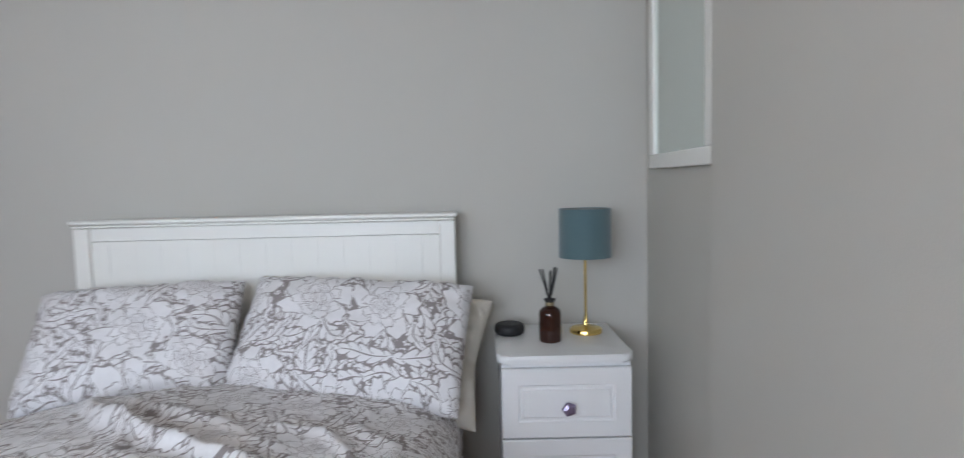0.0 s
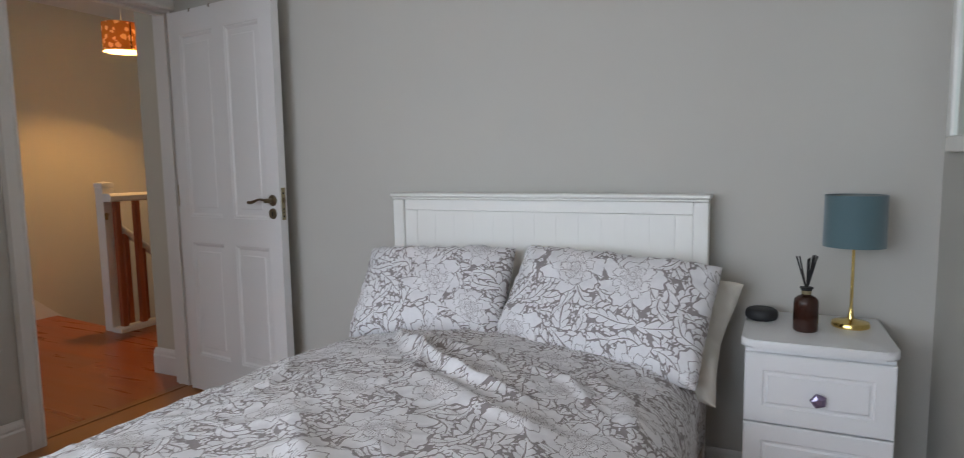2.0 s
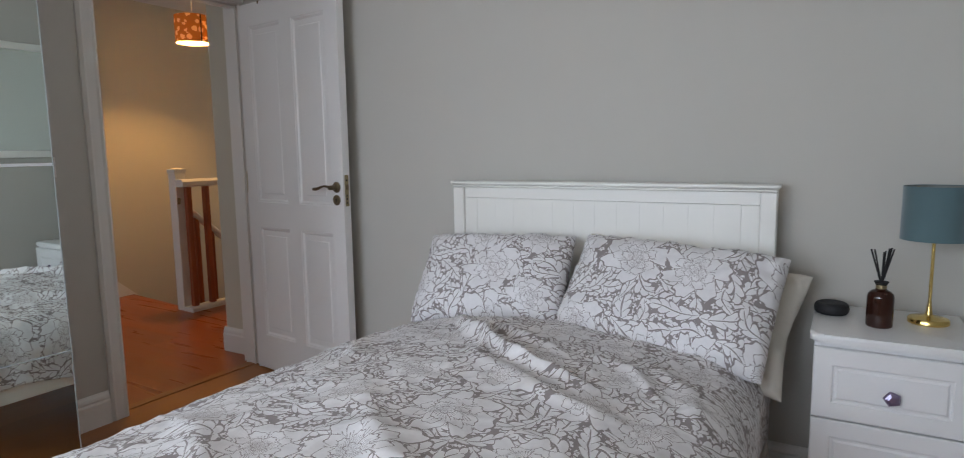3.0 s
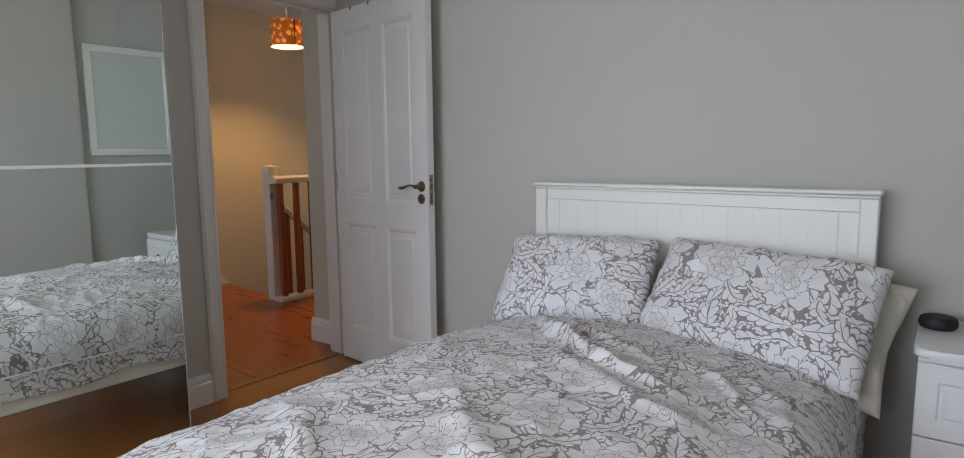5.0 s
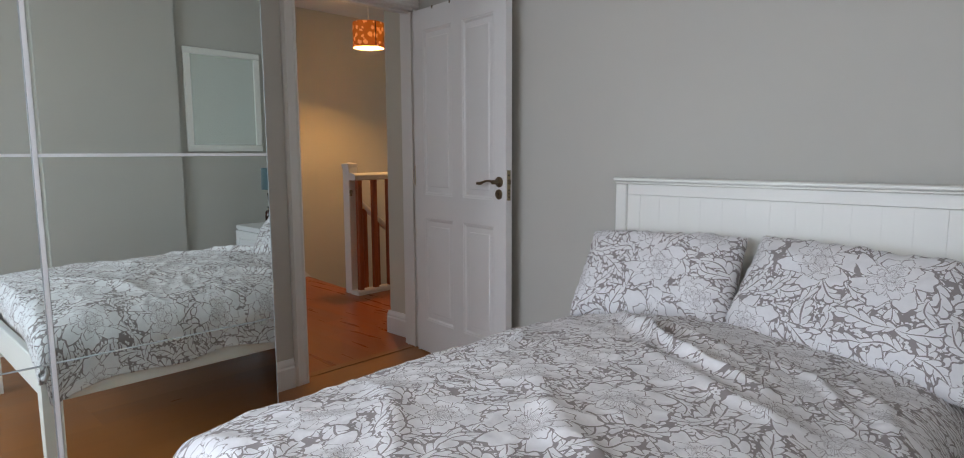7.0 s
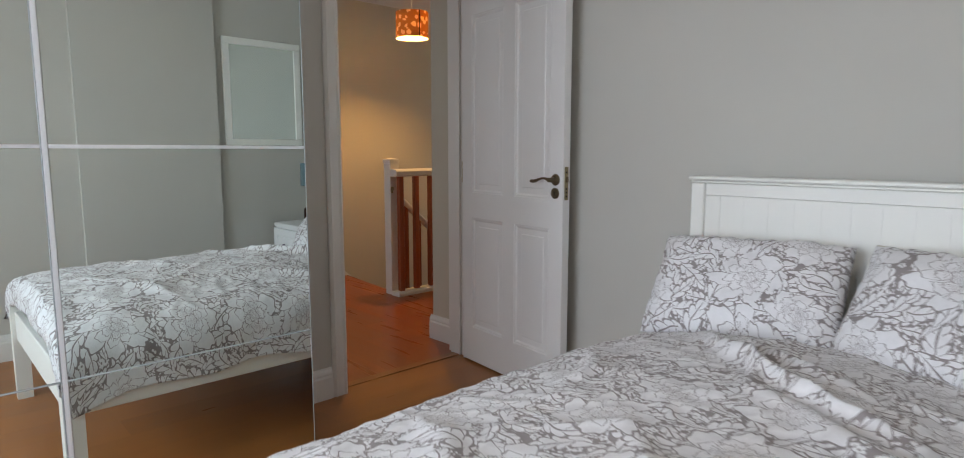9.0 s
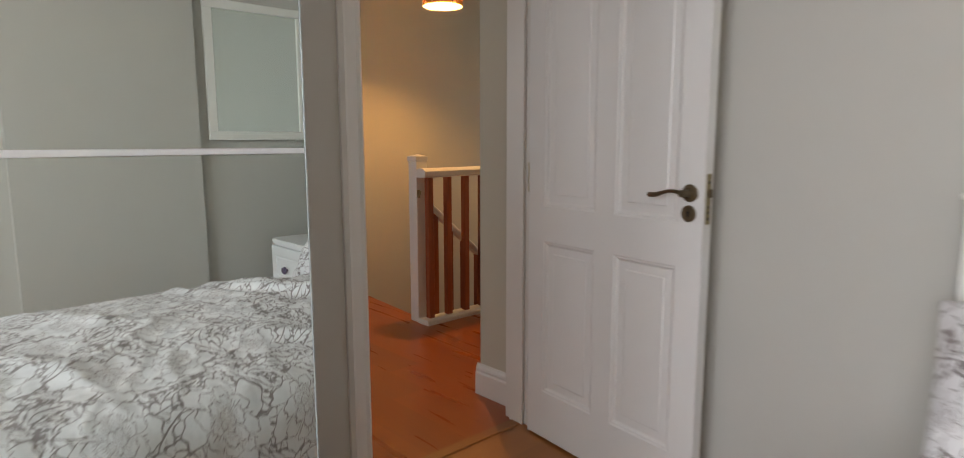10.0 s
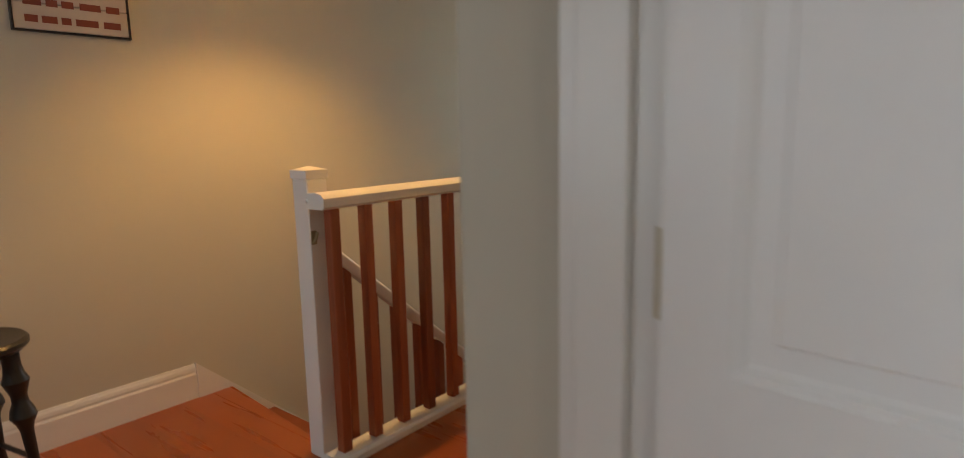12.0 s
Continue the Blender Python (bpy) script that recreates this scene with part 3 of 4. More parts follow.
def disc_on_door(u, z, profile):
    bm = bmesh.new()
    lathe(bm, profile, 36)
    bmesh.ops.rotate(bm, verts=bm.verts, cent=(0, 0, 0), matrix=Matrix.Rotation(radians(90), 3, "X"))
    bmesh.ops.translate(bm, verts=bm.verts, vec=(u, 0, z))
    return bm


handle = part("door_handle", disc_on_door(UH, ZH, [(0.0265, 0), (0.0265, 0.005), (0.024, 0.008), (0.021, 0.0085), (0.019, 0.011), (0.012, 0.012), (0.0105, 0.020), (0.011, 0.046), (0.008, 0.050)]), OLD_BRASS, door, "antique brass lever handle on a round rose")
lever = bmesh.new()
pts, rad = [], []
for k in range(15):
    s = k / 14
    pts.append((UH + 0.004 - 0.118 * s, -0.046 - 0.004 * math.sin(s * 3.1), ZH + 0.001 + 0.007 * math.sin(s * 5.2) - 0.003 * s))
    rad.append(0.0105 - 0.0035 * math.sin(min(1, s * 1.25) * 3.14) + 0.001 * s)
tube(lever, pts, rad, 12, 0.72)
part("lever", lever, OLD_BRASS, handle)
escut = part("escutcheon", disc_on_door(UH - 0.002, ZK, [(0.0255, 0), (0.0255, 0.004), (0.023, 0.007), (0.017, 0.0072), (0.015, 0.0055), (0.010, 0.0055)]), OLD_BRASS, door, "antique brass keyhole escutcheon")
slot = disc_on_door(UH - 0.002, ZK + 0.004, [(0.0042, 0.0050), (0.0042, 0.0062)])
box(slot, UH - 0.0045, UH + 0.0005, -0.0062, -0.0050, ZK - 0.010, ZK + 0.003)
part("keyhole", slot, DARK, escut)
plate = bmesh.new()
box(plate, LW + 0.0002, LW + 0.0025, 0.008, 0.030, 0.955, 1.105, 0.0005)
plate = part("lock_plate", plate, WORN_BRASS, door, "worn brass lock faceplate on the door edge")
bolt = bmesh.new()
box(bolt, LW + 0.0026, LW + 0.013, 0.012, 0.024, 1.035, 1.060, 0.002)
part("latch_bolt", bolt, OLD_BRASS, plate)
slots = bmesh.new()
for zc in (0.972, 0.990, 1.006, 1.080):
    box(slots, LW + 0.0026, LW + 0.0031, 0.014, 0.023, zc - 0.004, zc + 0.004)
part("lock_slots", slots, DARK, plate)
for z in (0.22, 1.006, 1.76):
    hg = bmesh.new()
    box(hg, -0.0080, -0.0004, 0.0008, 0.006, z, z + 0.11, 0.0008)
    tube(hg, [(-0.0042, 0.001, z - 0.002), (-0.0042, 0.001, z + 0.112)], 0.0030, 10)
    part("hinge", hg, PALE_BRASS if abs(z - 1.006) < 0.1 else DOOR_PAINT, door, "worn brass butt hinge" if abs(z - 1.006) < 0.1 else "butt hinge painted over in white")
door.matrix_basis = Matrix.Translation((HX, HY, 0)) @ Matrix.Rotation(LEAF_TURN, 4, "Z")

for u in (0.185, 0.345):
    hk = bmesh.new()
    box(hk, -0.006, 0.006, -0.0025, -0.0008, -0.013, 0.002, 0.0006)
    box(hk, -0.006, 0.006, -0.0025, LT + 0.003, 0.0008, 0.0025, 0.0006)
    hook = tagged(part("over_door_hook", hk, OLD_BRASS), "thin brown metal hook strap over the door top", "hook", "hooks over the door")
    hook.matrix_basis = door.matrix_basis @ Matrix.Translation((u, 0, LH))

# light switch
sw = thing("light_switch", pose(DOORWALL, 1.096, 1.168), "white plastic single light switch on the wall", "light switch")
bm = bmesh.new()
box(bm, 0, 0.010, -0.043, 0.043, -0.043, 0.043, 0.003)
part("plate", bm, SWITCH, sw)
bm = bmesh.new()
box(bm, 0.0102, 0.014, -0.007, 0.007, -0.012, 0.012, 0.0012)
part("rocker", bm, SWITCH, sw)
for dy in (-0.030, 0.030):
    bm = bmesh.new()
    box(bm, 0.0102, 0.0112, dy - 0.004, dy + 0.004, -0.003, 0.003, 0.0004)
    part("screw", bm, WORN_BRASS, sw, "small metal screw")


# ---- wardrobe with mirrored sliding doors ----
wardrobe = thing("wardrobe", pose(0, 0, 0), "tall white fitted wardrobe with mirrored sliding doors", "wardrobe")
bm = bmesh.new()
box(bm, DOORWALL + 0.002, MIRROR - 0.046, SOUTH + 0.01, 0.738, 0.0, 2.42, 0.002)
part("carcass", bm, CARCASS, wardrobe)
for z0, z1 in ((0.0, 0.022), (2.36, 2.42)):
    bm = bmesh.new()
    box(bm, MIRROR - 0.044, MIRROR - 0.002, SOUTH + 0.01, 0.738, z0, z1, 0.002)
    part("track", bm, FRAME_WHITE, wardrobe)


def sliding_door(y0, y1, x):
    """A backing board that carries mirror panes, two upright edge strips and thin cross rails."""
    d = part("sliding_door", box(bmesh.new(), x - 0.022, x - 0.0065, y0 + 0.001, y1 - 0.001, 0.024, 2.358), CARCASS, wardrobe, "mirrored sliding door in a thin white frame", smooth=False)
    part("stile", box(bmesh.new(), x - 0.006, x + 0.001, y0, y0 + 0.012, 0.024, 2.358, 0.0015), FRAME_WHITE, d)
    part("stile", box(bmesh.new(), x - 0.006, x + 0.0008, y1 - 0.003, y1, 0.024, 2.358, 0.0008), EDGE_GLASS, d)
    cuts = ((0.024, 0.040), (0.6115, 0.6165), (1.1825, 1.1915), (1.766, 1.771), (2.345, 2.358))
    for z0, z1 in cuts:
        part("rail", box(bmesh.new(), x - 0.006, x + 0.001, y0 + 0.0125, y1 - 0.0035, z0, z1, 0.001), EDGE_GLASS if z0 < 0.65 and z0 > 0.1 else FRAME_WHITE, d)
    for (_, z0), (z1, _) in zip(cuts, cuts[1:]):
        part("mirror_pane", box(bmesh.new(), x - 0.006, x, y0 + 0.0125, y1 - 0.0035, z0 + 0.0003, z1 - 0.0003), MIRROR_GLASS, d, "clear mirror glass", smooth=False)


sliding_door(0.082, 0.749, MIRROR)
sliding_door(-0.62, 0.0815, MIRROR)
sliding_door(-1.32, -0.628, MIRROR)
sliding_door(-1.935, -1.328, MIRROR)

# ---- framed mirror in the alcove ----
wm = thing("wall_mirror", pose(EAST, 1.758, 1.573), "white-framed rectangular mirror on the alcove wall", "mirror")
bm = bmesh.new()
HWY, HWZ, FW = 0.278, 0.362, 0.045
for y0, y1, z0, z1 in ((-HWY, HWY, HWZ - FW, HWZ), (-HWY, HWY, -HWZ, -HWZ + FW), (-HWY, -HWY + FW, -HWZ + FW + 0.0005, HWZ - FW - 0.0005), (HWY - FW, HWY, -HWZ + FW + 0.0005, HWZ - FW - 0.0005)):
    box(bm, -0.022, -0.001, y0, y1, z0, z1, 0.003)
part("frame", bm, BED_WHITE, wm, "white painted wooden frame")
bm = bmesh.new()
box(bm, -0.012, -0.008, -HWY + FW + 0.0005, HWY - FW - 0.0005, -HWZ + FW + 0.0005, HWZ - FW - 0.0005)
part("glass", bm, MIRROR_GLASS, wm, smooth=False)

# ---- bed ----
BX0, BX1, BY0, BY1 = -0.93, 0.316, 0.165, 2.02
bed = thing("bed", pose(0, 0, 0), "white painted wooden double bed with a panelled headboard", "bed")
HB0, HB1, HBT = -0.940, 0.326, 1.085
bm = bmesh.new()
box(bm, HB0 - 0.008, HB1 + 0.008, 2.012, 2.082, HBT - 0.016, HBT, 0.005)
box(bm, HB0, HB1, 2.018, 2.078, HBT - 0.026, HBT - 0.0165, 0.003)
part("top_rail", bm, BED_WHITE, bed)
for x0, x1 in ((HB0, HB0 + 0.052), (HB1 - 0.052, HB1)):
    bm = bmesh.new()
    box(bm, x0, x1, 2.024, 2.078, 0, HBT - 0.0265, 0.004)
    part("post", bm, BED_WHITE, bed)
bm = bmesh.new()
PX0, PX1 = HB0 + 0.112, HB1 - 0.112
box(bm, HB0 + 0.0525, HB1 - 0.0525, 2.036, 2.066, HBT - 0.072, HBT - 0.0265, 0.002)
box(bm, HB0 + 0.0525, PX0, 2.036, 2.066, 0.35, HBT - 0.0725, 0.002)
box(bm, PX1, HB1 - 0.0525, 2.036, 2.066, 0.35, HBT - 0.0725, 0.002)
part("headboard_frame", bm, BED_WHITE, bed)
n = 12
for k in range(n):
    w = (PX1 - PX0) / n
    bm = bmesh.new()
    box(bm, PX0 + k * w + 0.0001, PX0 + (k + 1) * w - 0.0001, 2.0366, 2.060, 0.35, HBT - 0.0728, 0.0002)
    part("board", bm, BED_WHITE, bed)
for x0, x1 in ((BX0, BX0 + 0.026), (BX1 - 0.026, BX1)):
    bm = bmesh.new()
    box(bm, x0, x1, BY0 + 0.062, 2.023, 0.295, 0.405, 0.004)
    part("side_rail", bm, BED_WHITE, bed)
bm = bmesh.new()
box(bm, BX0 + 0.066, BX1 - 0.066, BY0 + 0.012, BY0 + 0.042, 0.295, 0.43, 0.004)
part("foot_rail", bm, BED_WHITE, bed)
for x0 in (BX0 - 0.004, BX1 - 0.061):
    bm = bmesh.new()
    prism(bm, [(x0 + 0.008, 0), (x0 + 0.057, 0), (x0 + 0.065, 0.30), (x0 + 0.065, 0.462), (x0 + 0.060, 0.468), (x0 + 0.005, 0.468), (x0, 0.462), (x0, 0.30)], "y", BY0 - 0.003, BY0 + 0.059)
    part("leg", bm, BED_WHITE, bed)
bm = bmesh.new()
for k in range(12):
    y = BY0 + 0.12 + k * 0.15
    box(bm, BX0 + 0.027, BX1 - 0.027, y, y + 0.07, 0.315, 0.333)
part("slats", bm, PLANK_BED, bed)

bm = bmesh.new()
box(bm, BX0 + 0.035, BX1 - 0.035, BY0 + 0.075, 2.01, 0.334, 0.545, 0.05, 4)
tagged(part("mattress", bm, MATTRESS), "white quilted mattress under the duvet", "mattress")


def uv_grid(name, rows, mat, uvs):
    """A smooth sheet from rows of points, with its lie on the cloth in metres as UVs."""
    nv, nu = len(rows), len(rows[0])
    me = bpy.data.meshes.new(name)
    verts = [tuple(p) for row in rows for p in row]
    faces = [(j * nu + i, j * nu + i + 1, (j + 1) * nu + i + 1, (j + 1) * nu + i) for j in range(nv - 1) for i in range(nu - 1)]
    me.from_pydata(verts, [], faces)
    flat = [uv for row in uvs for uv in row]
    layer = me.uv_layers.new(name="cloth")
    for loop in me.loops:
        layer.data[loop.index].uv = flat[loop.vertex_index]
    me.materials.append(mat)
    me.shade_smooth()
    return me


def n3(x, y, z=0.0):
    return noise.noise(Vector((x, y, z)))


def crumple(x, y, z):
    """Sharp little creases between soft hollows."""
    return max(0.0, 1 - 5.0 * abs(n3(x, y, z))) ** 1.5


def ridge(x, y, line, width, height):
    """Height of a soft fold that follows a broken line."""
    best, along = 9.0, 0.0
    for i, (a, b) in enumerate(zip(line, line[1:])):
        ax, ay, bx, by = a[0], a[1], b[0], b[1]
        l2 = (bx - ax) ** 2 + (by - ay) ** 2
        t = max(0.0, min(1.0, ((x - ax) * (bx - ax) + (y - ay) * (by - ay)) / l2))
        d = math.hypot(x - ax - t * (bx - ax), y - ay - t * (by - ay))
        if d < best:
            best, along = d, (i + t) / (len(line) - 1)
    return height * math.exp(-(best / width) ** 2) * math.sin(math.pi * min(1, max(0.04, along))) ** 0.6


FOLDS = (
    ([(-0.66, 1.62), (-0.52, 1.43), (-0.36, 1.30), (-0.15, 1.17), (0.02, 1.12)], 0.020, 0.036),
    ([(-0.57, 1.60), (-0.43, 1.46), (-0.26, 1.37), (-0.10, 1.31)], 0.017, 0.024),
    ([(-0.52, 1.50), (-0.40, 1.34), (-0.30, 1.16)], 0.014, 0.016),
    ([(-0.35, 1.20), (-0.10, 1.05), (0.15, 0.98)], 0.035, 0.017),
    ([(-0.80, 1.25), (-0.66, 1.05), (-0.62, 0.80)], 0.028, 0.016),
    ([(-0.45, 0.85), (-0.20, 0.62), (0.05, 0.50)], 0.035, 0.015),
    ([(0.05, 1.45), (0.20, 1.30), (0.27, 1.10)], 0.026, 0.016),
    ([(-0.75, 0.60), (-0.50, 0.45), (-0.30, 0.30)], 0.035, 0.013),
    ([(-0.10, 1.38), (0.06, 1.30), (0.20, 1.16)], 0.016, 0.012),
)
CX, HALF = -0.307, 0.545


def duvet_point(s, v):
    """s: metres across the cloth from the middle; v: metres along the bed from the foot."""
    side = 1 if s >= 0 else -1
    a = abs(s)
    y = v
    rad = 0.095
    flat = HALF
    crown = 0.657 - 0.060 * min(1.3, a / flat) ** 2.2
    if a <= flat:
        x, z, hang = a, crown, 0.0
    else:
        arc = (a - flat) / rad
        drop = crown
        if arc < math.pi / 2 * 0.96:
            x, z = flat + rad * math.sin(arc), drop - rad * (1 - math.cos(arc))
        else:
            extra = a - flat - rad * math.pi / 2 * 0.96
            x, z = flat + rad - 0.002, drop - rad - extra
        hang = min(1.0, (a - flat) / 0.12)
    # foot end rolls down
    if v < 0.42:
        k = (0.42 - v) / 0.42
        z -= 0.065 * k ** 2.2
    z -= 0.05 * max(0.0, (v - 1.2) / 0.7) ** 1.5
    px = CX + side * x
    w = 1 - 0.75 * hang
    z += w * (0.009 * n3(px * 3.1, y * 3.1) + 0.006 * n3(px * 8.0, y * 8.0, 3.0) + 0.004 * n3(px * 21, y * 21, 7.0))
    z += w * (0.005 * crumple(px * 4.2 + 0.8 * y, y * 5.0, 1.0) + 0.003 * crumple(px * 9.0, y * 8.0 - 2.0 * px, 6.0))
    wx, wy = px + 0.022 * n3(px * 9, y * 9, 5), y + 0.022 * n3(px * 9, y * 9, 8)
    for line, width, height in FOLDS:
        z += 1.05 * (1 - hang) * ridge(wx, wy, line, width, height)
    px += side * hang * (0.010 + 0.016 * n3(y * 4.5, 11.0 + side, z * 2) + 0.007 * n3(y * 13, 2.0 * side, z * 5))
    return px, y, z


def duvet():
    nu, nv = 230, 230
    total = HALF + 0.095 * 1.508 + 0.115
    rows, uvs = [], []
    for j in range(nv):
        v = 0.185 + (1.90 - 0.185) * j / (nv - 1)
        row, uvrow = [], []
        for i in range(nu):
            s = -total + 2 * total * i / (nu - 1)
            hem = 1 + 0.018 * n3(v * 3.0, 5.0 + (s > 0)) / total * (abs(s) / total) ** 6 * 3
            row.append(duvet_point(s * hem, v))
            uvrow.append((s + 1.0, v))
        rows.append(row)
        uvs.append(uvrow)
    # foot edge turns down inside the foot rail
    foot, foot_uv = [], []
    for k in range(9, 0, -1):
        d = 0.012 * k
        foot.append([(x, y - 0.028 * math.sin(min(1, d / 0.05) * math.pi / 2) + 0.012 * n3(x * 5, k * 0.3), max(0.40, z - d * 1.1)) for x, y, z in rows[0]])
        foot_uv.append([(u, w - d) for u, w in uvs[0]])
    me = uv_grid("duvet", foot + rows, FLORAL, foot_uv + uvs)
    ob = new("duvet", me)
    mod = ob.modifiers.new("thickness", "SOLIDIFY")
    mod.thickness, mod.offset = 0.02, -1
    return tagged(ob, "rumpled white duvet cover printed with taupe flowers", "duvet")


duvet()


def pillow(name, w, h, t, mat, at, label, group, seed, flange=0.0):
    """A stuffed pillow: two bulging faces that meet in a pinched seam."""
    nu, nv = 84, 60
    me = bpy.data.meshes.new(name)
    verts, uvs, faces = [], [], []
    for face in (1, -1):
        for j in range(nv + 1):
            for i in range(nu + 1):
                u, v = -1 + 2 * i / nu, -1 + 2 * j / nv
                u, v = math.sin(u * math.pi / 2), math.sin(v * math.pi / 2)
                pinch = 1 - 0.02 * (1 - abs(v) ** 2) * abs(u) ** 3
                pinchv = 1 - 0.035 * (1 - abs(u) ** 2) * abs(v) ** 3
                body = max(0.0, 1 - abs(u) ** 4.5) ** 0.5 * max(0.0, 1 - abs(v) ** 3.4) ** 0.5
                x, z = u * w / 2 * pinch, v * h / 2 * pinchv
                rim = min(1.0, body * 3)
                wob = 0.010 * n3(x * 7 + seed, z * 7, face) + 0.006 * n3(x * 16 + seed, z * 16, face * 2) + 0.007 * crumple(x * 7 + seed, z * 9 + x * 3, face * 3) * (0.4 + 0.6 * abs(v))
                gather = 0.006 * math.sin(u * 31 + seed) * abs(v) ** 5 + 0.004 * math.sin(v * 23 + seed) * abs(u) ** 5
                y = -face * (t / 2 * body + (wob + gather) * rim) + 0.012 * n3(u * 2 + seed, v * 2, 4.0)
                if flange:
                    x *= 1 + flange * abs(v) * 0.25
                    y += 0.03 * n3(u * 1.5, v * 3 + seed, 1.0) * abs(u) ** 3
                verts.append((x, y, z + 0.008 * n3(u * 3 + seed, 1.0, 2.0) * abs(v)))
                uvs.append((x + 1.3 + seed, z + 0.7 + 0.37 * seed + (0 if face > 0 else 3)))
    one = (nu + 1) * (nv + 1)
    for f in range(2):
        for j in range(nv):
            for i in range(nu):
                q = [f * one + j * (nu + 1) + i, f * one + j * (nu + 1) + i + 1, f * one + (j + 1) * (nu + 1) + i + 1, f * one + (j + 1) * (nu + 1) + i]
                faces.append(q if f == 0 else q[::-1])
    me.from_pydata(verts, [], faces)
    layer = me.uv_layers.new(name="cloth")
    for loop in me.loops:
        layer.data[loop.index].uv = uvs[loop.vertex_index]
    bm = bmesh.new()
    bm.from_mesh(me)
    bmesh.ops.remove_doubles(bm, verts=bm.verts, dist=0.0004)
    bm.to_mesh(me)
    bm.free()
    me.materials.append(mat)
    me.shade_smooth()
    ob = new(name, me)
    ob.matrix_basis = at
    return tagged(ob, label, "pillow", group)


LEAN = -38
pillow("pillow", 0.60, 0.385, 0.19, FLORAL, pose(-0.627, 1.800, 0.722, LEAN, -2, 6), "plump pillow in white and taupe floral cotton", "pillows on the bed", 1.0)
pillow("pillow", 0.69, 0.405, 0.20, FLORAL, pose(0.022, 1.780, 0.720, LEAN, 2, -8), "plump pillow in white and taupe floral cotton", "pillows on the bed", 2.7)
pillow("pillow", 0.72, 0.42, 0.10, CREAM, pose(0.035, 1.880, 0.672, LEAN - 2, 7, -4), "plain cream pillow tucked behind the floral one", "pillows on the bed", 4.1, 0.25)


# ---- bedside cabinet and what stands on it ----
NX0, NX1, NY0, NY1, NZ = 0.449, 0.845, 1.722, 2.124, 0.681
cab = thing("bedside_cabinet", pose(0, 0, 0), "white three-drawer bedside cabinet with crystal knobs", "bedside cabinet")
bm = bmesh.new()
box(bm, NX0 + 0.012, NX1 - 0.008, NY0 + 0.022, NY1, 0.05, NZ - 0.0265, 0.002)
box(bm, NX0 + 0.02, NX1 - 0.016, NY0 + 0.05, NY1 - 0.01, 0, 0.0495)
part("carcass", bm, FOIL, cab)


def rounded_slab(x0, x1, y0, y1, z0, z1, r, edge):
    bm = bmesh.new()
    outline = []
    for cx, cy, a0 in ((x0 + r, y0 + r, 180), (x1 - r, y0 + r, 270)):
        for k in range(9):
            a = radians(a0 + 90 * k / 8)
            outline.append((cx + r * math.cos(a), cy + r * math.sin(a)))
    outline += [(x1, y1), (x0, y1)]
    prism(bm, outline, "z", z0, z1)
    es = [e for e in bm.edges if abs(e.verts[0].co.z - e.verts[1].co.z) < 1e-6]
    bmesh.ops.bevel(bm, geom=es, offset=edge, segments=4, affect="EDGES", profile=0.5)
    return bm


part("top", rounded_slab(NX0, NX1, NY0, NY1 + 0.006, NZ - 0.026, NZ, 0.035, 0.010), FOIL, cab)


def drawer_front(x0, x1, y, z0, z1):
    """A slab with a routed groove round a raised centre."""
    bm = bmesh.new()
    rings = []
    for inset, depth in ((0, 0.018), (0, 0.003), (0.003, 0), (0.048, 0), (0.052, 0.004), (0.058, 0.004), (0.063, 0.0005)):
        rings.append([bm.verts.new((x, y + depth, z)) for x, z in ((x0 + inset, z0 + inset), (x1 - inset, z0 + inset), (x1 - inset, z1 - inset), (x0 + inset, z1 - inset))])
    for a, b in zip(rings, rings[1:]):
        for k in range(4):
            bm.faces.new((a[k], a[(k + 1) % 4], b[(k + 1) % 4], b[k]))
    bm.faces.new(rings[0])
    bm.faces.new(rings[-1])
    return bm


def crystal_knob(x, y, z):
    bm = bmesh.new()
    n = 10
    rings = []
    for r, d in ((0.006, 0), (0.007, 0.008), (0.019, 0.012), (0.0225, 0.019), (0.018, 0.027), (0.009, 0.031)):
        rings.append([bm.verts.new((x + r * (1.0 if k % 2 else 0.84) * math.cos(2 * math.pi * k / n), y - d, z + r * (1.0 if k % 2 else 0.84) * math.sin(2 * math.pi * k / n))) for k in range(n)])
    for a, b in zip(rings, rings[1:]):
        for k in range(n):
            bm.faces.new((a[k], a[(k + 1) % n], b[(k + 1) % n], b[k]))
    bm.faces.new(rings[0][::-1])
    bm.faces.new(rings[-1])
    return bm


for z0, z1 in ((0.438, 0.643), (0.249, 0.433), (0.055, 0.244)):
    dr = part("drawer", drawer_front(NX0 + 0.012, NX1 - 0.008, NY0 + 0.003, z0, z1), FOIL, cab, smooth=False)
    part("knob", crystal_knob((NX0 + NX1) / 2 + 0.006, NY0 + 0.003, (z0 + z1) / 2 - 0.012), CRYSTAL, dr, "lilac crystal flower knob", smooth=False)

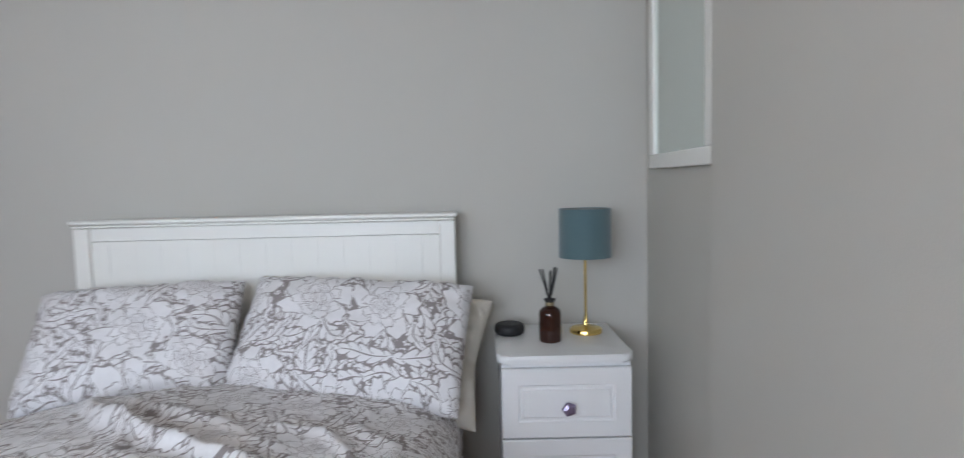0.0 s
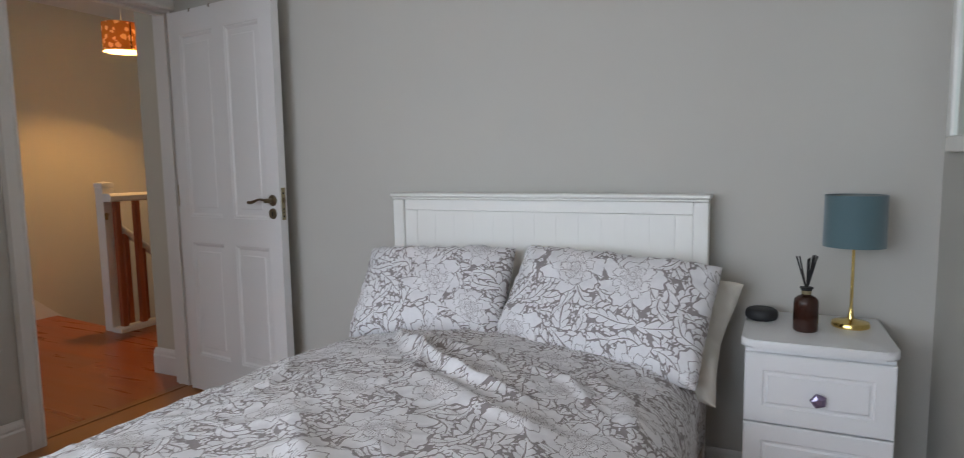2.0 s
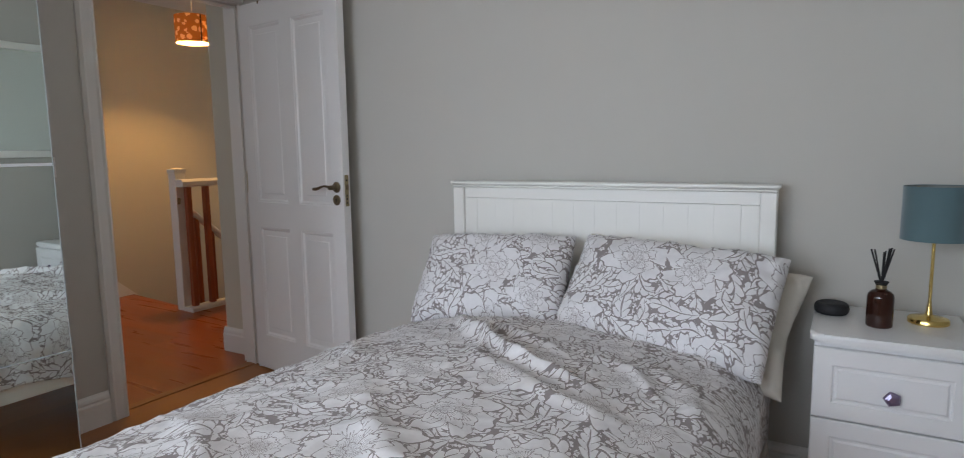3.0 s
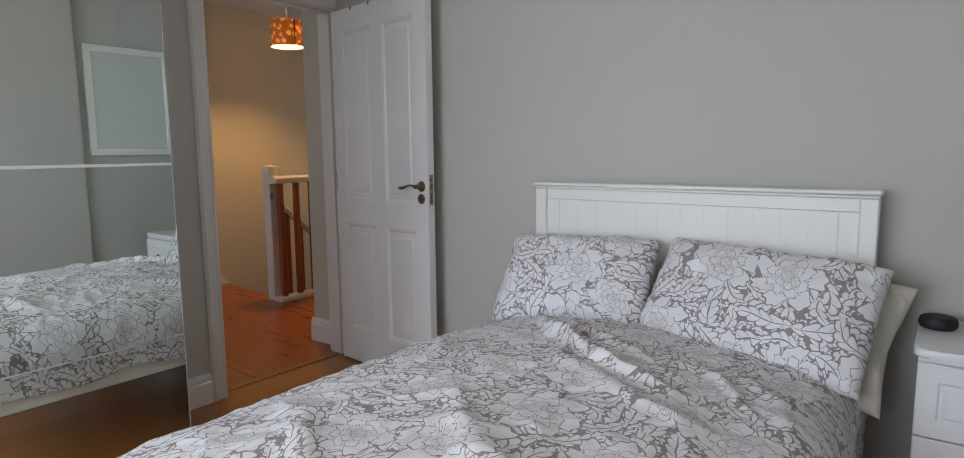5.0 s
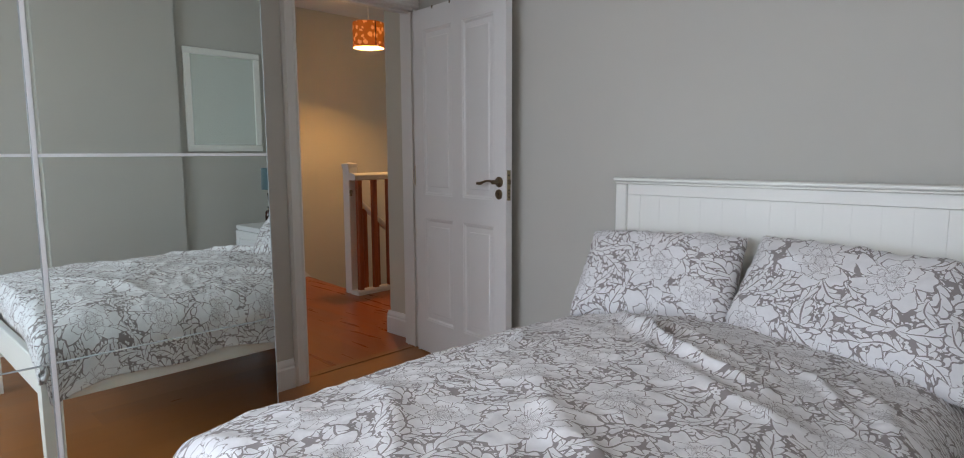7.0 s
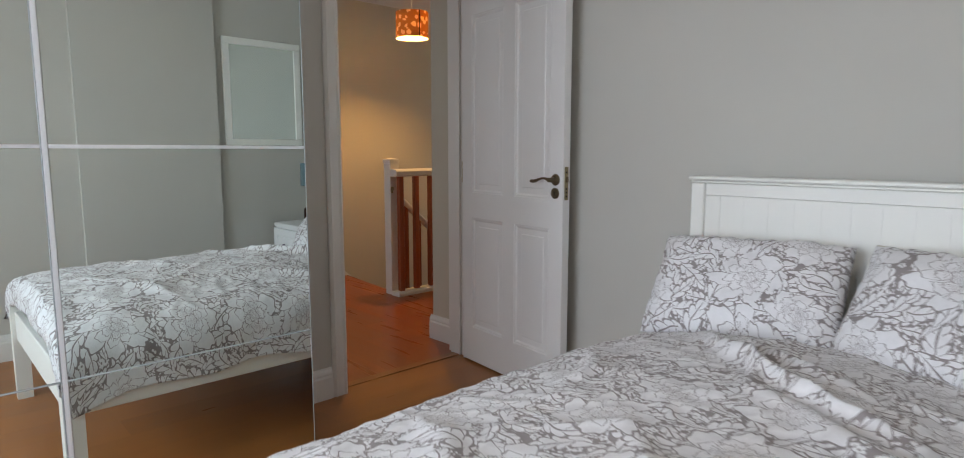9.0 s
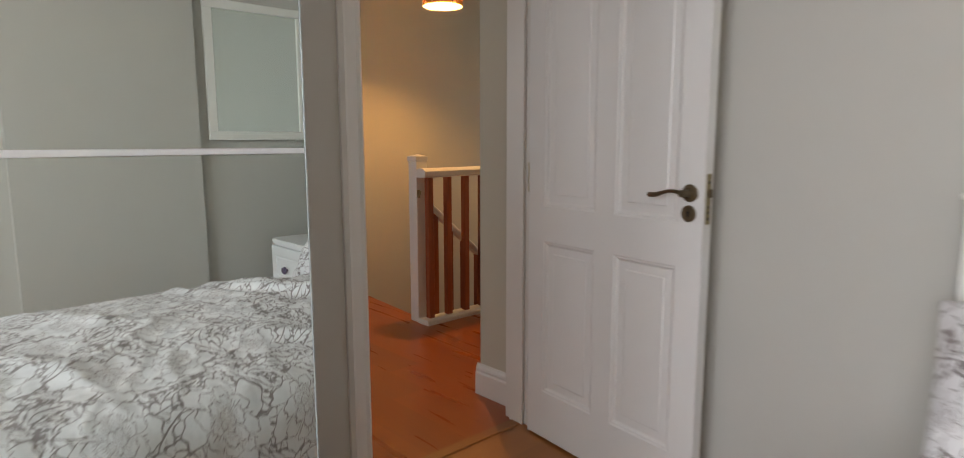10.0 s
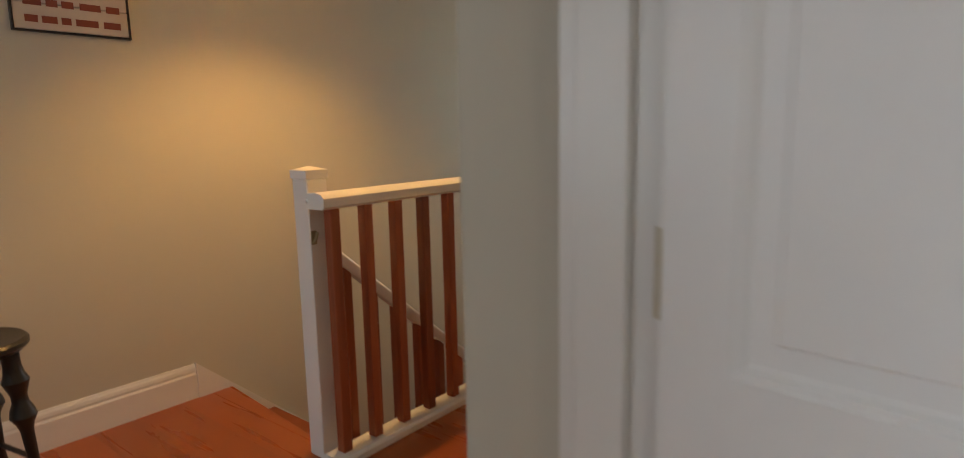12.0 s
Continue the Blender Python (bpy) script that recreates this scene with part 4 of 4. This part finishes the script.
LX, LY = 0.749, 1.99
lamp = thing("table_lamp", pose(LX, LY, NZ), "brass table lamp with a teal velvet drum shade", "table lamp")
bm = bmesh.new()
lathe(bm, [(0.050, 0), (0.0525, 0.002), (0.0525, 0.012), (0.050, 0.016), (0.044, 0.018), (0.016, 0.021), (0.010, 0.026), (0.0075, 0.040), (0.0055, 0.060)], 48)
part("base", bm, BRASS, lamp)
bm = bmesh.new()
lathe(bm, [(0.0055, 0.058), (0.0045, 0.07), (0.0045, 0.33), (0.012, 0.332), (0.012, 0.36), (0.006, 0.362)], 20)
part("stem", bm, BRASS, lamp)


def drum(r0, r1, z0, z1, t=0.0015, segs=56):
    bm = bmesh.new()
    rings = []
    for r, z in ((r0, z0), (r1, z1), (r1 - t, z1), (r0 - t, z0)):
        rings.append([bm.verts.new((r * math.cos(2 * math.pi * k / segs), r * math.sin(2 * math.pi * k / segs), z)) for k in range(segs)])
    for a, b in zip(rings, rings[1:] + rings[:1]):
        for k in range(segs):
            bm.faces.new((a[k], a[(k + 1) % segs], b[(k + 1) % segs], b[k]))
    return bm


shade = part("shade", drum(0.0855, 0.0845, 0.250, 0.407), TEAL, lamp, "teal velvet drum shade")
part("lining", drum(0.0835, 0.0825, 0.252, 0.405, 0.0006), SHADE_IN, shade, "dim grey shade lining")
bm = bmesh.new()
for k in range(3):
    a = 2 * math.pi * k / 3
    tube(bm, [(0.011 * math.cos(a), 0.011 * math.sin(a), 0.352), (0.0823 * math.cos(a), 0.0823 * math.sin(a), 0.402)], 0.0014, 6)
part("spider", bm, BRASS, shade)

dif = thing("reed_diffuser", pose(0.621, 1.887, NZ), "amber glass reed diffuser with black reeds", "diffuser")
bm = bmesh.new()
lathe(bm, [(0.030, 0.0), (0.0335, 0.003), (0.0345, 0.008), (0.0345, 0.088), (0.032, 0.098), (0.024, 0.106), (0.015, 0.110), (0.0135, 0.113)], 48)
part("bottle", bm, AMBER, dif)
bm = bmesh.new()
lathe(bm, [(0.0138, 0.1132), (0.0138, 0.124)], 32)
part("neck_band", bm, WORN_BRASS, dif, "pale gold neck band")
bm = bmesh.new()
lathe(bm, [(0.0150, 0.1242), (0.0150, 0.128), (0.0185, 0.130), (0.0185, 0.134), (0.010, 0.135)], 32)
part("collar", bm, DARK, dif, "black collar")
for dx, dy, tz in ((-0.030, 0.006, 0.226), (-0.022, -0.010, 0.228), (0.006, 0.012, 0.222), (0.014, -0.008, 0.232), (0.026, 0.004, 0.229), (0.021, 0.016, 0.231), (0.001, -0.004, 0.220)):
    bm = bmesh.new()
    tube(bm, [(dx * 0.12, dy * 0.12, 0.1352), (dx, dy, tz)], 0.0024, 8)
    part("reed", bm, REED, dif)

bm = bmesh.new()
lathe(bm, [(0.036, 0.0), (0.044, 0.003), (0.0485, 0.010), (0.0495, 0.018), (0.0485, 0.027), (0.044, 0.034), (0.038, 0.037), (0.034, 0.0375)], 48)
speaker = tagged(part("smart_speaker", bm, BLACK), "small round black fabric smart speaker", "speaker")
speaker.matrix_basis = pose(0.498, 1.99, NZ)


# ---- landing: stairs and balustrades ----
NOSE_Y, RISE, GOING = 2.868, 0.185, 0.218
stairs = structure("stairs", boxes(*[(FAR + 0.03, -3.925, NOSE_Y - 0.03 + GOING * k - (0.065 if k == 0 else 0), NOSE_Y + GOING * k + 0.002 - (0.09 if k == 0 else 0), -RISE * (k + 1) - 0.02, -RISE * k - 0.022) for k in range(12)]), GLOSS, "steep wooden stairs going down from the landing", "stairs")
for k in range(12):
    bm = bmesh.new()
    box(bm, FAR + 0.031, -3.926, NOSE_Y + GOING * k - (0.085 if k == 0 else 0.02), NOSE_Y + GOING * (k + 1) + 0.012, -RISE * (k + 1) - 0.022, -RISE * (k + 1), 0.006)
    part("tread", bm, PLANK_LAND, stairs, "red-brown wooden tread")
bm = bmesh.new()
slope = RISE / GOING
y0, y1 = 2.7115, 5.4
prism(bm, [(y0, 0.172), (y1, 0.172 - slope * 1.06 * (y1 - y0)), (y1, -0.25 - slope * 1.06 * (y1 - y0)), (y0, -0.25)], "x", FAR + 0.001, FAR + 0.024)
structure("stair_string_wall", bm, GLOSS, "white painted sloping wall string beside the stairs", "stair string")
bm = bmesh.new()
prism(bm, [(2.812, -0.06), (5.4, -0.06 - slope * 2.588), (5.4, -0.35 - slope * 2.588), (2.812, -0.35)], "x", -3.985, -3.93)
structure("stair_string_open", bm, GLOSS, "white painted open string under the stair balusters", "stair string")
bm = bmesh.new()
box(bm, -3.918, -3.80, 2.815, 5.4, -0.30, -0.0125)
structure("stair_fascia", bm, GLOSS, "white painted fascia along the stairwell", "fascia")

rail = thing("landing_balustrade", pose(0, 0, 0), "white newel and handrail with stained pine balusters", "balustrade")
bm = bmesh.new()
box(bm, -4.000, -3.912, 2.717, 2.805, 0, 1.075, 0.004)
newel = part("newel_post", bm, GLOSS, rail)
bm = bmesh.new()
prism_pts = [(-4.004, 2.713), (-3.908, 2.713), (-3.908, 2.809), (-4.004, 2.809)]
prism(bm, prism_pts, "z", 1.0755, 1.106)
top = [v for v in bm.verts if v.co.z > 1.09]
apex = bm.verts.new((-3.956, 2.761, 1.120))
cap_face = [f for f in bm.faces if all(v.co.z > 1.09 for v in f.verts)][0]
bm.faces.remove(cap_face)
order = sorted(top, key=lambda v: math.atan2(v.co.y - 2.761, v.co.x + 3.956))
for k in range(4):
    bm.faces.new((order[k], order[(k + 1) % 4], apex))
part("newel_cap", bm, GLOSS, newel)
bm = bmesh.new()
prism(bm, [(-3.9115, 0.972), (-3.808, 0.972), (-3.797, 0.982), (-3.797, 1.012), (-3.812, 1.026), (-3.852, 1.032), (-3.895, 1.026), (-3.9115, 1.012)], "y", 2.700, 5.4)
part("handrail", bm, GLOSS, rail)
bm = bmesh.new()
prism(bm, [(-3.905, 0.001), (-3.795, 0.001), (-3.795, 0.026), (-3.806, 0.036), (-3.894, 0.036), (-3.905, 0.026)], "y", 2.708, 5.4)
part("base_rail", bm, GLOSS, rail)
bal_bm = bmesh.new()
box(bal_bm, -0.021, 0.021, -0.021, 0.021, 0.0365, 0.9715, 0.003, 1)
bal_mesh = mesh_from(bal_bm, "baluster", BALUSTER)
for k in range(16):
    ob = new("baluster", bal_mesh)
    ob.parent = rail
    ob.location = (-3.852, 2.772 + 0.155 * k, 0)
    ob.rotation_euler = (0, 0, radians(0.6 * math.sin(k * 2.1)))
bm = bmesh.new()
box(bm, -3.9115, -3.908, 2.720, 2.744, 0.838, 0.888, 0.001)
tube(bm, [(-3.903, 2.722, 0.842), (-3.896, 2.730, 0.858), (-3.902, 2.742, 0.882)], 0.006, 8)
part("gate_catch", bm, WORN_BRASS, newel, "small worn brass gate catch")
bm = bmesh.new()
lathe(bm, [(0.007, 0), (0.007, 0.004), (0.003, 0.005)], 14)
bmesh.ops.rotate(bm, verts=bm.verts, cent=(0, 0, 0), matrix=Matrix.Rotation(radians(90), 3, "X"))
bmesh.ops.translate(bm, verts=bm.verts, vec=(-3.895, 2.6995, 1.0))
part("screw_cover", bm, GLOSS, rail)

stair_rail = thing("stair_balustrade", pose(0, 0, 0), "white sloping stair handrail with stained pine balusters", "balustrade")
bm = bmesh.new()
ya, za, yb = 2.806, 0.845, 5.2
drop = slope * (yb - ya)
prism(bm, [(ya, za), (yb, za - drop), (yb, za - drop - 0.062), (ya, za - 0.062)], "x", -3.984, -3.936)
es = [e for e in bm.edges if abs(e.verts[0].co.x - e.verts[1].co.x) < 1e-6 and abs(e.verts[0].co.y - e.verts[1].co.y) > 0.5]
bmesh.ops.bevel(bm, geom=es, offset=0.010, segments=3, affect="EDGES", profile=0.5)
part("handrail", bm, GLOSS, stair_rail)
sb = bmesh.new()
prism(sb, [(-0.018, -0.06 + slope * 0.018), (0.018, -0.06 - slope * 0.018), (0.018, 0.78 - slope * 0.018), (-0.018, 0.78 + slope * 0.018)], "x", -0.018, 0.018)
sb_mesh = mesh_from(sb, "stair_baluster", BALUSTER)
for k in range(13):
    y = 2.90 + 0.13 * k
    ob = new("baluster", sb_mesh)
    ob.parent = stair_rail
    ob.location = (-3.96, y, 0.002 - slope * (y - 2.812))

# pendant lamp
pend = thing("pendant_lamp", pose(-4.0, 3.024, 0.119), "lit pendant lamp with an amber floral drum shade", "pendant lamp")
shade = part("shade", drum(0.133, 0.133, 1.972, 2.182, 0.002), LAMP_FABRIC, pend, "amber fabric shade printed with pale flowers")
part("lining", drum(0.1305, 0.1305, 1.974, 2.180, 0.0008), LINING, shade, "pale lit lining")
bm = bmesh.new()
tube(bm, [(0, 0, 2.18), (0, 0, CEIL - 0.149)], 0.004, 8)
part("cord", bm, SWITCH, pend)
bm = bmesh.new()
lathe(bm, [(0.045, CEIL - 0.149), (0.05, CEIL - 0.131), (0.05, CEIL - 0.1195)], 28)
part("ceiling_rose", bm, SWITCH, pend)
bm = bmesh.new()
lathe(bm, [(0.012, 2.140), (0.018, 2.145), (0.018, 2.176), (0.006, 2.181)], 20)
part("lamp_holder", bm, SWITCH, pend)
bm = bmesh.new()
box(bm, 0.1315, 0.1345, -0.004, 0.004, 1.973, 2.181)
bmesh.ops.rotate(bm, verts=bm.verts, cent=(0, 0, 0), matrix=Matrix.Rotation(radians(-10), 3, "Z"))
part("shade_seam", bm, DARK, shade, "dark seam down the shade")
# bulb sits round the point lamp, so it casts no shadow of its own
bm = bmesh.new()
lathe(bm, [(0.010, 2.138), (0.013, 2.131), (0.022, 2.122), (0.027, 2.112), (0.024, 2.102), (0.012, 2.096)], 24)
part("bulb", bm, GLOW, pend, "glowing warm bulb")

# plain ceiling lamp that lights the bedroom
lamp = thing("ceiling_lamp", pose(-0.42, 0.30, 0), "lit plain bulb hanging from the bedroom ceiling", "ceiling lamp")
bm = bmesh.new()
lathe(bm, [(0.045, CEIL - 0.03), (0.05, CEIL - 0.012), (0.05, CEIL - 0.0005)], 28)
part("ceiling_rose", bm, SWITCH, lamp)
bm = bmesh.new()
tube(bm, [(0, 0, 2.29), (0, 0, CEIL - 0.03)], 0.004, 8)
part("cord", bm, SWITCH, lamp)
bm = bmesh.new()
lathe(bm, [(0.012, 2.235), (0.018, 2.24), (0.018, 2.285), (0.006, 2.29)], 20)
part("lamp_holder", bm, SWITCH, lamp)
bm = bmesh.new()
lathe(bm, [(0.010, 2.234), (0.014, 2.225), (0.026, 2.205), (0.030, 2.190), (0.026, 2.176), (0.010, 2.168)], 24)
part("bulb", bm, GLOW, lamp, "glowing warm bulb")

# wooden sign on the far wall
sign = thing("wall_sign", pose(FAR, 2.37, 1.84), "distressed wooden wall sign with red script lettering", "sign")
for k in range(4):
    bm = bmesh.new()
    box(bm, 0.001, 0.016, -0.20, 0.20, -0.195 + 0.098 * k + 0.001, -0.195 + 0.098 * (k + 1) - 0.001, 0.002)
    part("board", bm, SIGN_WOOD, sign)
rng = random.Random(4)
for row in range(6):
    zc = -0.155 + 0.062 * row
    y = -0.165
    while y < 0.14:
        w = rng.uniform(0.03, 0.085)
        bm = bmesh.new()
        box(bm, 0.0162, 0.0172, y, min(0.17, y + w), zc - 0.013, zc + 0.013)
        part("lettering", bm, SIGN_INK, sign)
        y += w + rng.uniform(0.012, 0.022)
bm = bmesh.new()
for y0, y1, z0, z1 in ((-0.208, -0.2005, -0.203, 0.205), (0.2005, 0.208, -0.203, 0.205), (-0.2, 0.2, -0.203, -0.1955), (-0.2, 0.2, 0.198, 0.205)):
    box(bm, 0.001, 0.018, y0, y1, z0, z1)
part("edge_strip", bm, EBONY, sign, "dark edge strip")

# black stool by the wall
stool = thing("stool", pose(-4.50, 1.81, 0), "small black stained wooden stool with turned legs", "stool")
bm = bmesh.new()
lathe(bm, [(0.135, 0.562), (0.165, 0.568), (0.178, 0.582), (0.178, 0.596), (0.168, 0.606), (0.15, 0.602), (0.06, 0.598)], 40)
part("seat", bm, EBONY, stool)
for k in range(4):
    a = radians(57 + 90 * k)
    bm = bmesh.new()
    n = 24
    pts, rad = [], []
    for i in range(n):
        s = i / (n - 1)
        rr = 0.125 + 0.04 * (1 - s)
        pts.append((rr * math.cos(a), rr * math.sin(a), 0.001 + 0.5605 * s))
        rad.append(0.011 + 0.016 * s + (0.020 * math.exp(-((s - 0.62) / 0.05) ** 2)) + 0.016 * math.exp(-((s - 0.82) / 0.045) ** 2) + 0.006 * math.exp(-((s - 0.2) / 0.05) ** 2))
    tube(bm, pts, rad, 14)
    part("leg", bm, EBONY, stool)
for k in range(4):
    a, b = radians(57 + 90 * k), radians(147 + 90 * k)
    bm = bmesh.new()
    tube(bm, [(0.155 * math.cos(a), 0.155 * math.sin(a), 0.19), (0.155 * math.cos(b), 0.155 * math.sin(b), 0.19)], 0.009, 10)
    part("stretcher", bm, EBONY, stool)

# ---- floor planks ----
floor = structure("floor", boxes((-2.42, EAST, SOUTH, NORTH + 0.0, -0.05, -0.0125)), SUBFLOOR, "honey brown laminate plank bedroom floor", "floor")
floor_landing = structure("floor_landing", boxes((FAR, -2.4205, -0.6, 2.775, -0.2, -0.0125), (-4.0, -2.4205, 2.7755, 2.84, -0.2, -0.0125), (-3.919, -2.4205, 2.8405, 6.2, -0.2, -0.0125)), SUBFLOOR, "red-brown laminate plank landing floor", "floor")
PLANKS = {}


def plank(length, width, axis, mat):
    key = (round(length, 4), round(width, 4), axis, mat.name)
    if key not in PLANKS:
        bm = bmesh.new()
        l, w, g = key[0] / 2, key[1] / 2, 0.00008
        if axis == "y":
            box(bm, -w + g, w - g, -l + g, l - g, -0.012, 0.0)
        else:
            box(bm, -l + g, l - g, -w + g, w - g, -0.012, 0.0)
        PLANKS[key] = mesh_from(bm, "plank", mat)
    return PLANKS[key]


def lay(parent, axis, lo, hi, a, b, width, mat, seed):
    """Rows of planks along axis between lo and hi, side by side from a to b."""
    r = random.Random(seed)
    c = a
    while c < b - 0.01:
        w = min(width, b - c)
        pos = lo
        length = r.choice((0.4, 0.7, 0.95, 1.2))
        while pos < hi - 0.004:
            length = min(length, hi - pos)
            if hi - pos - length < 0.08:
                length = hi - pos
            ob = new("plank", plank(length, w, axis, mat))
            ob.parent = parent
            mid = (c + w / 2, pos + length / 2) if axis == "y" else (pos + length / 2, c + w / 2)
            ob.location = (*mid, 0)
            pos += length
            length = 1.2
        c += w


lay(floor, "y", SOUTH, NORTH, -2.418, EAST, 0.19, PLANK_BED, 3)
lay(floor_landing, "x", FAR, -2.422, -0.6, 2.775, 0.19, PLANK_LAND, 5)
lay(floor_landing, "x", -4.0, -2.422, 2.775, NOSE_Y - 0.03, 0.19, PLANK_LAND, 7)
lay(floor_landing, "x", -3.918, -2.504, NOSE_Y - 0.03, 3.55, 0.19, PLANK_LAND, 6)
nose = bmesh.new()
prism(nose, [(FAR + 0.025, 2.7755), (-4.0005, 2.7755), (-4.0005, 2.792), (FAR + 0.025, 2.878)], "z", -0.022, 0.002)
bmesh.ops.bevel(nose, geom=list(nose.edges), offset=0.003, segments=2, affect="EDGES", profile=0.5)
structure("stair_nosing", nose, PLANK_LAND, "red-brown wooden nosing at the stair head", "nosing")
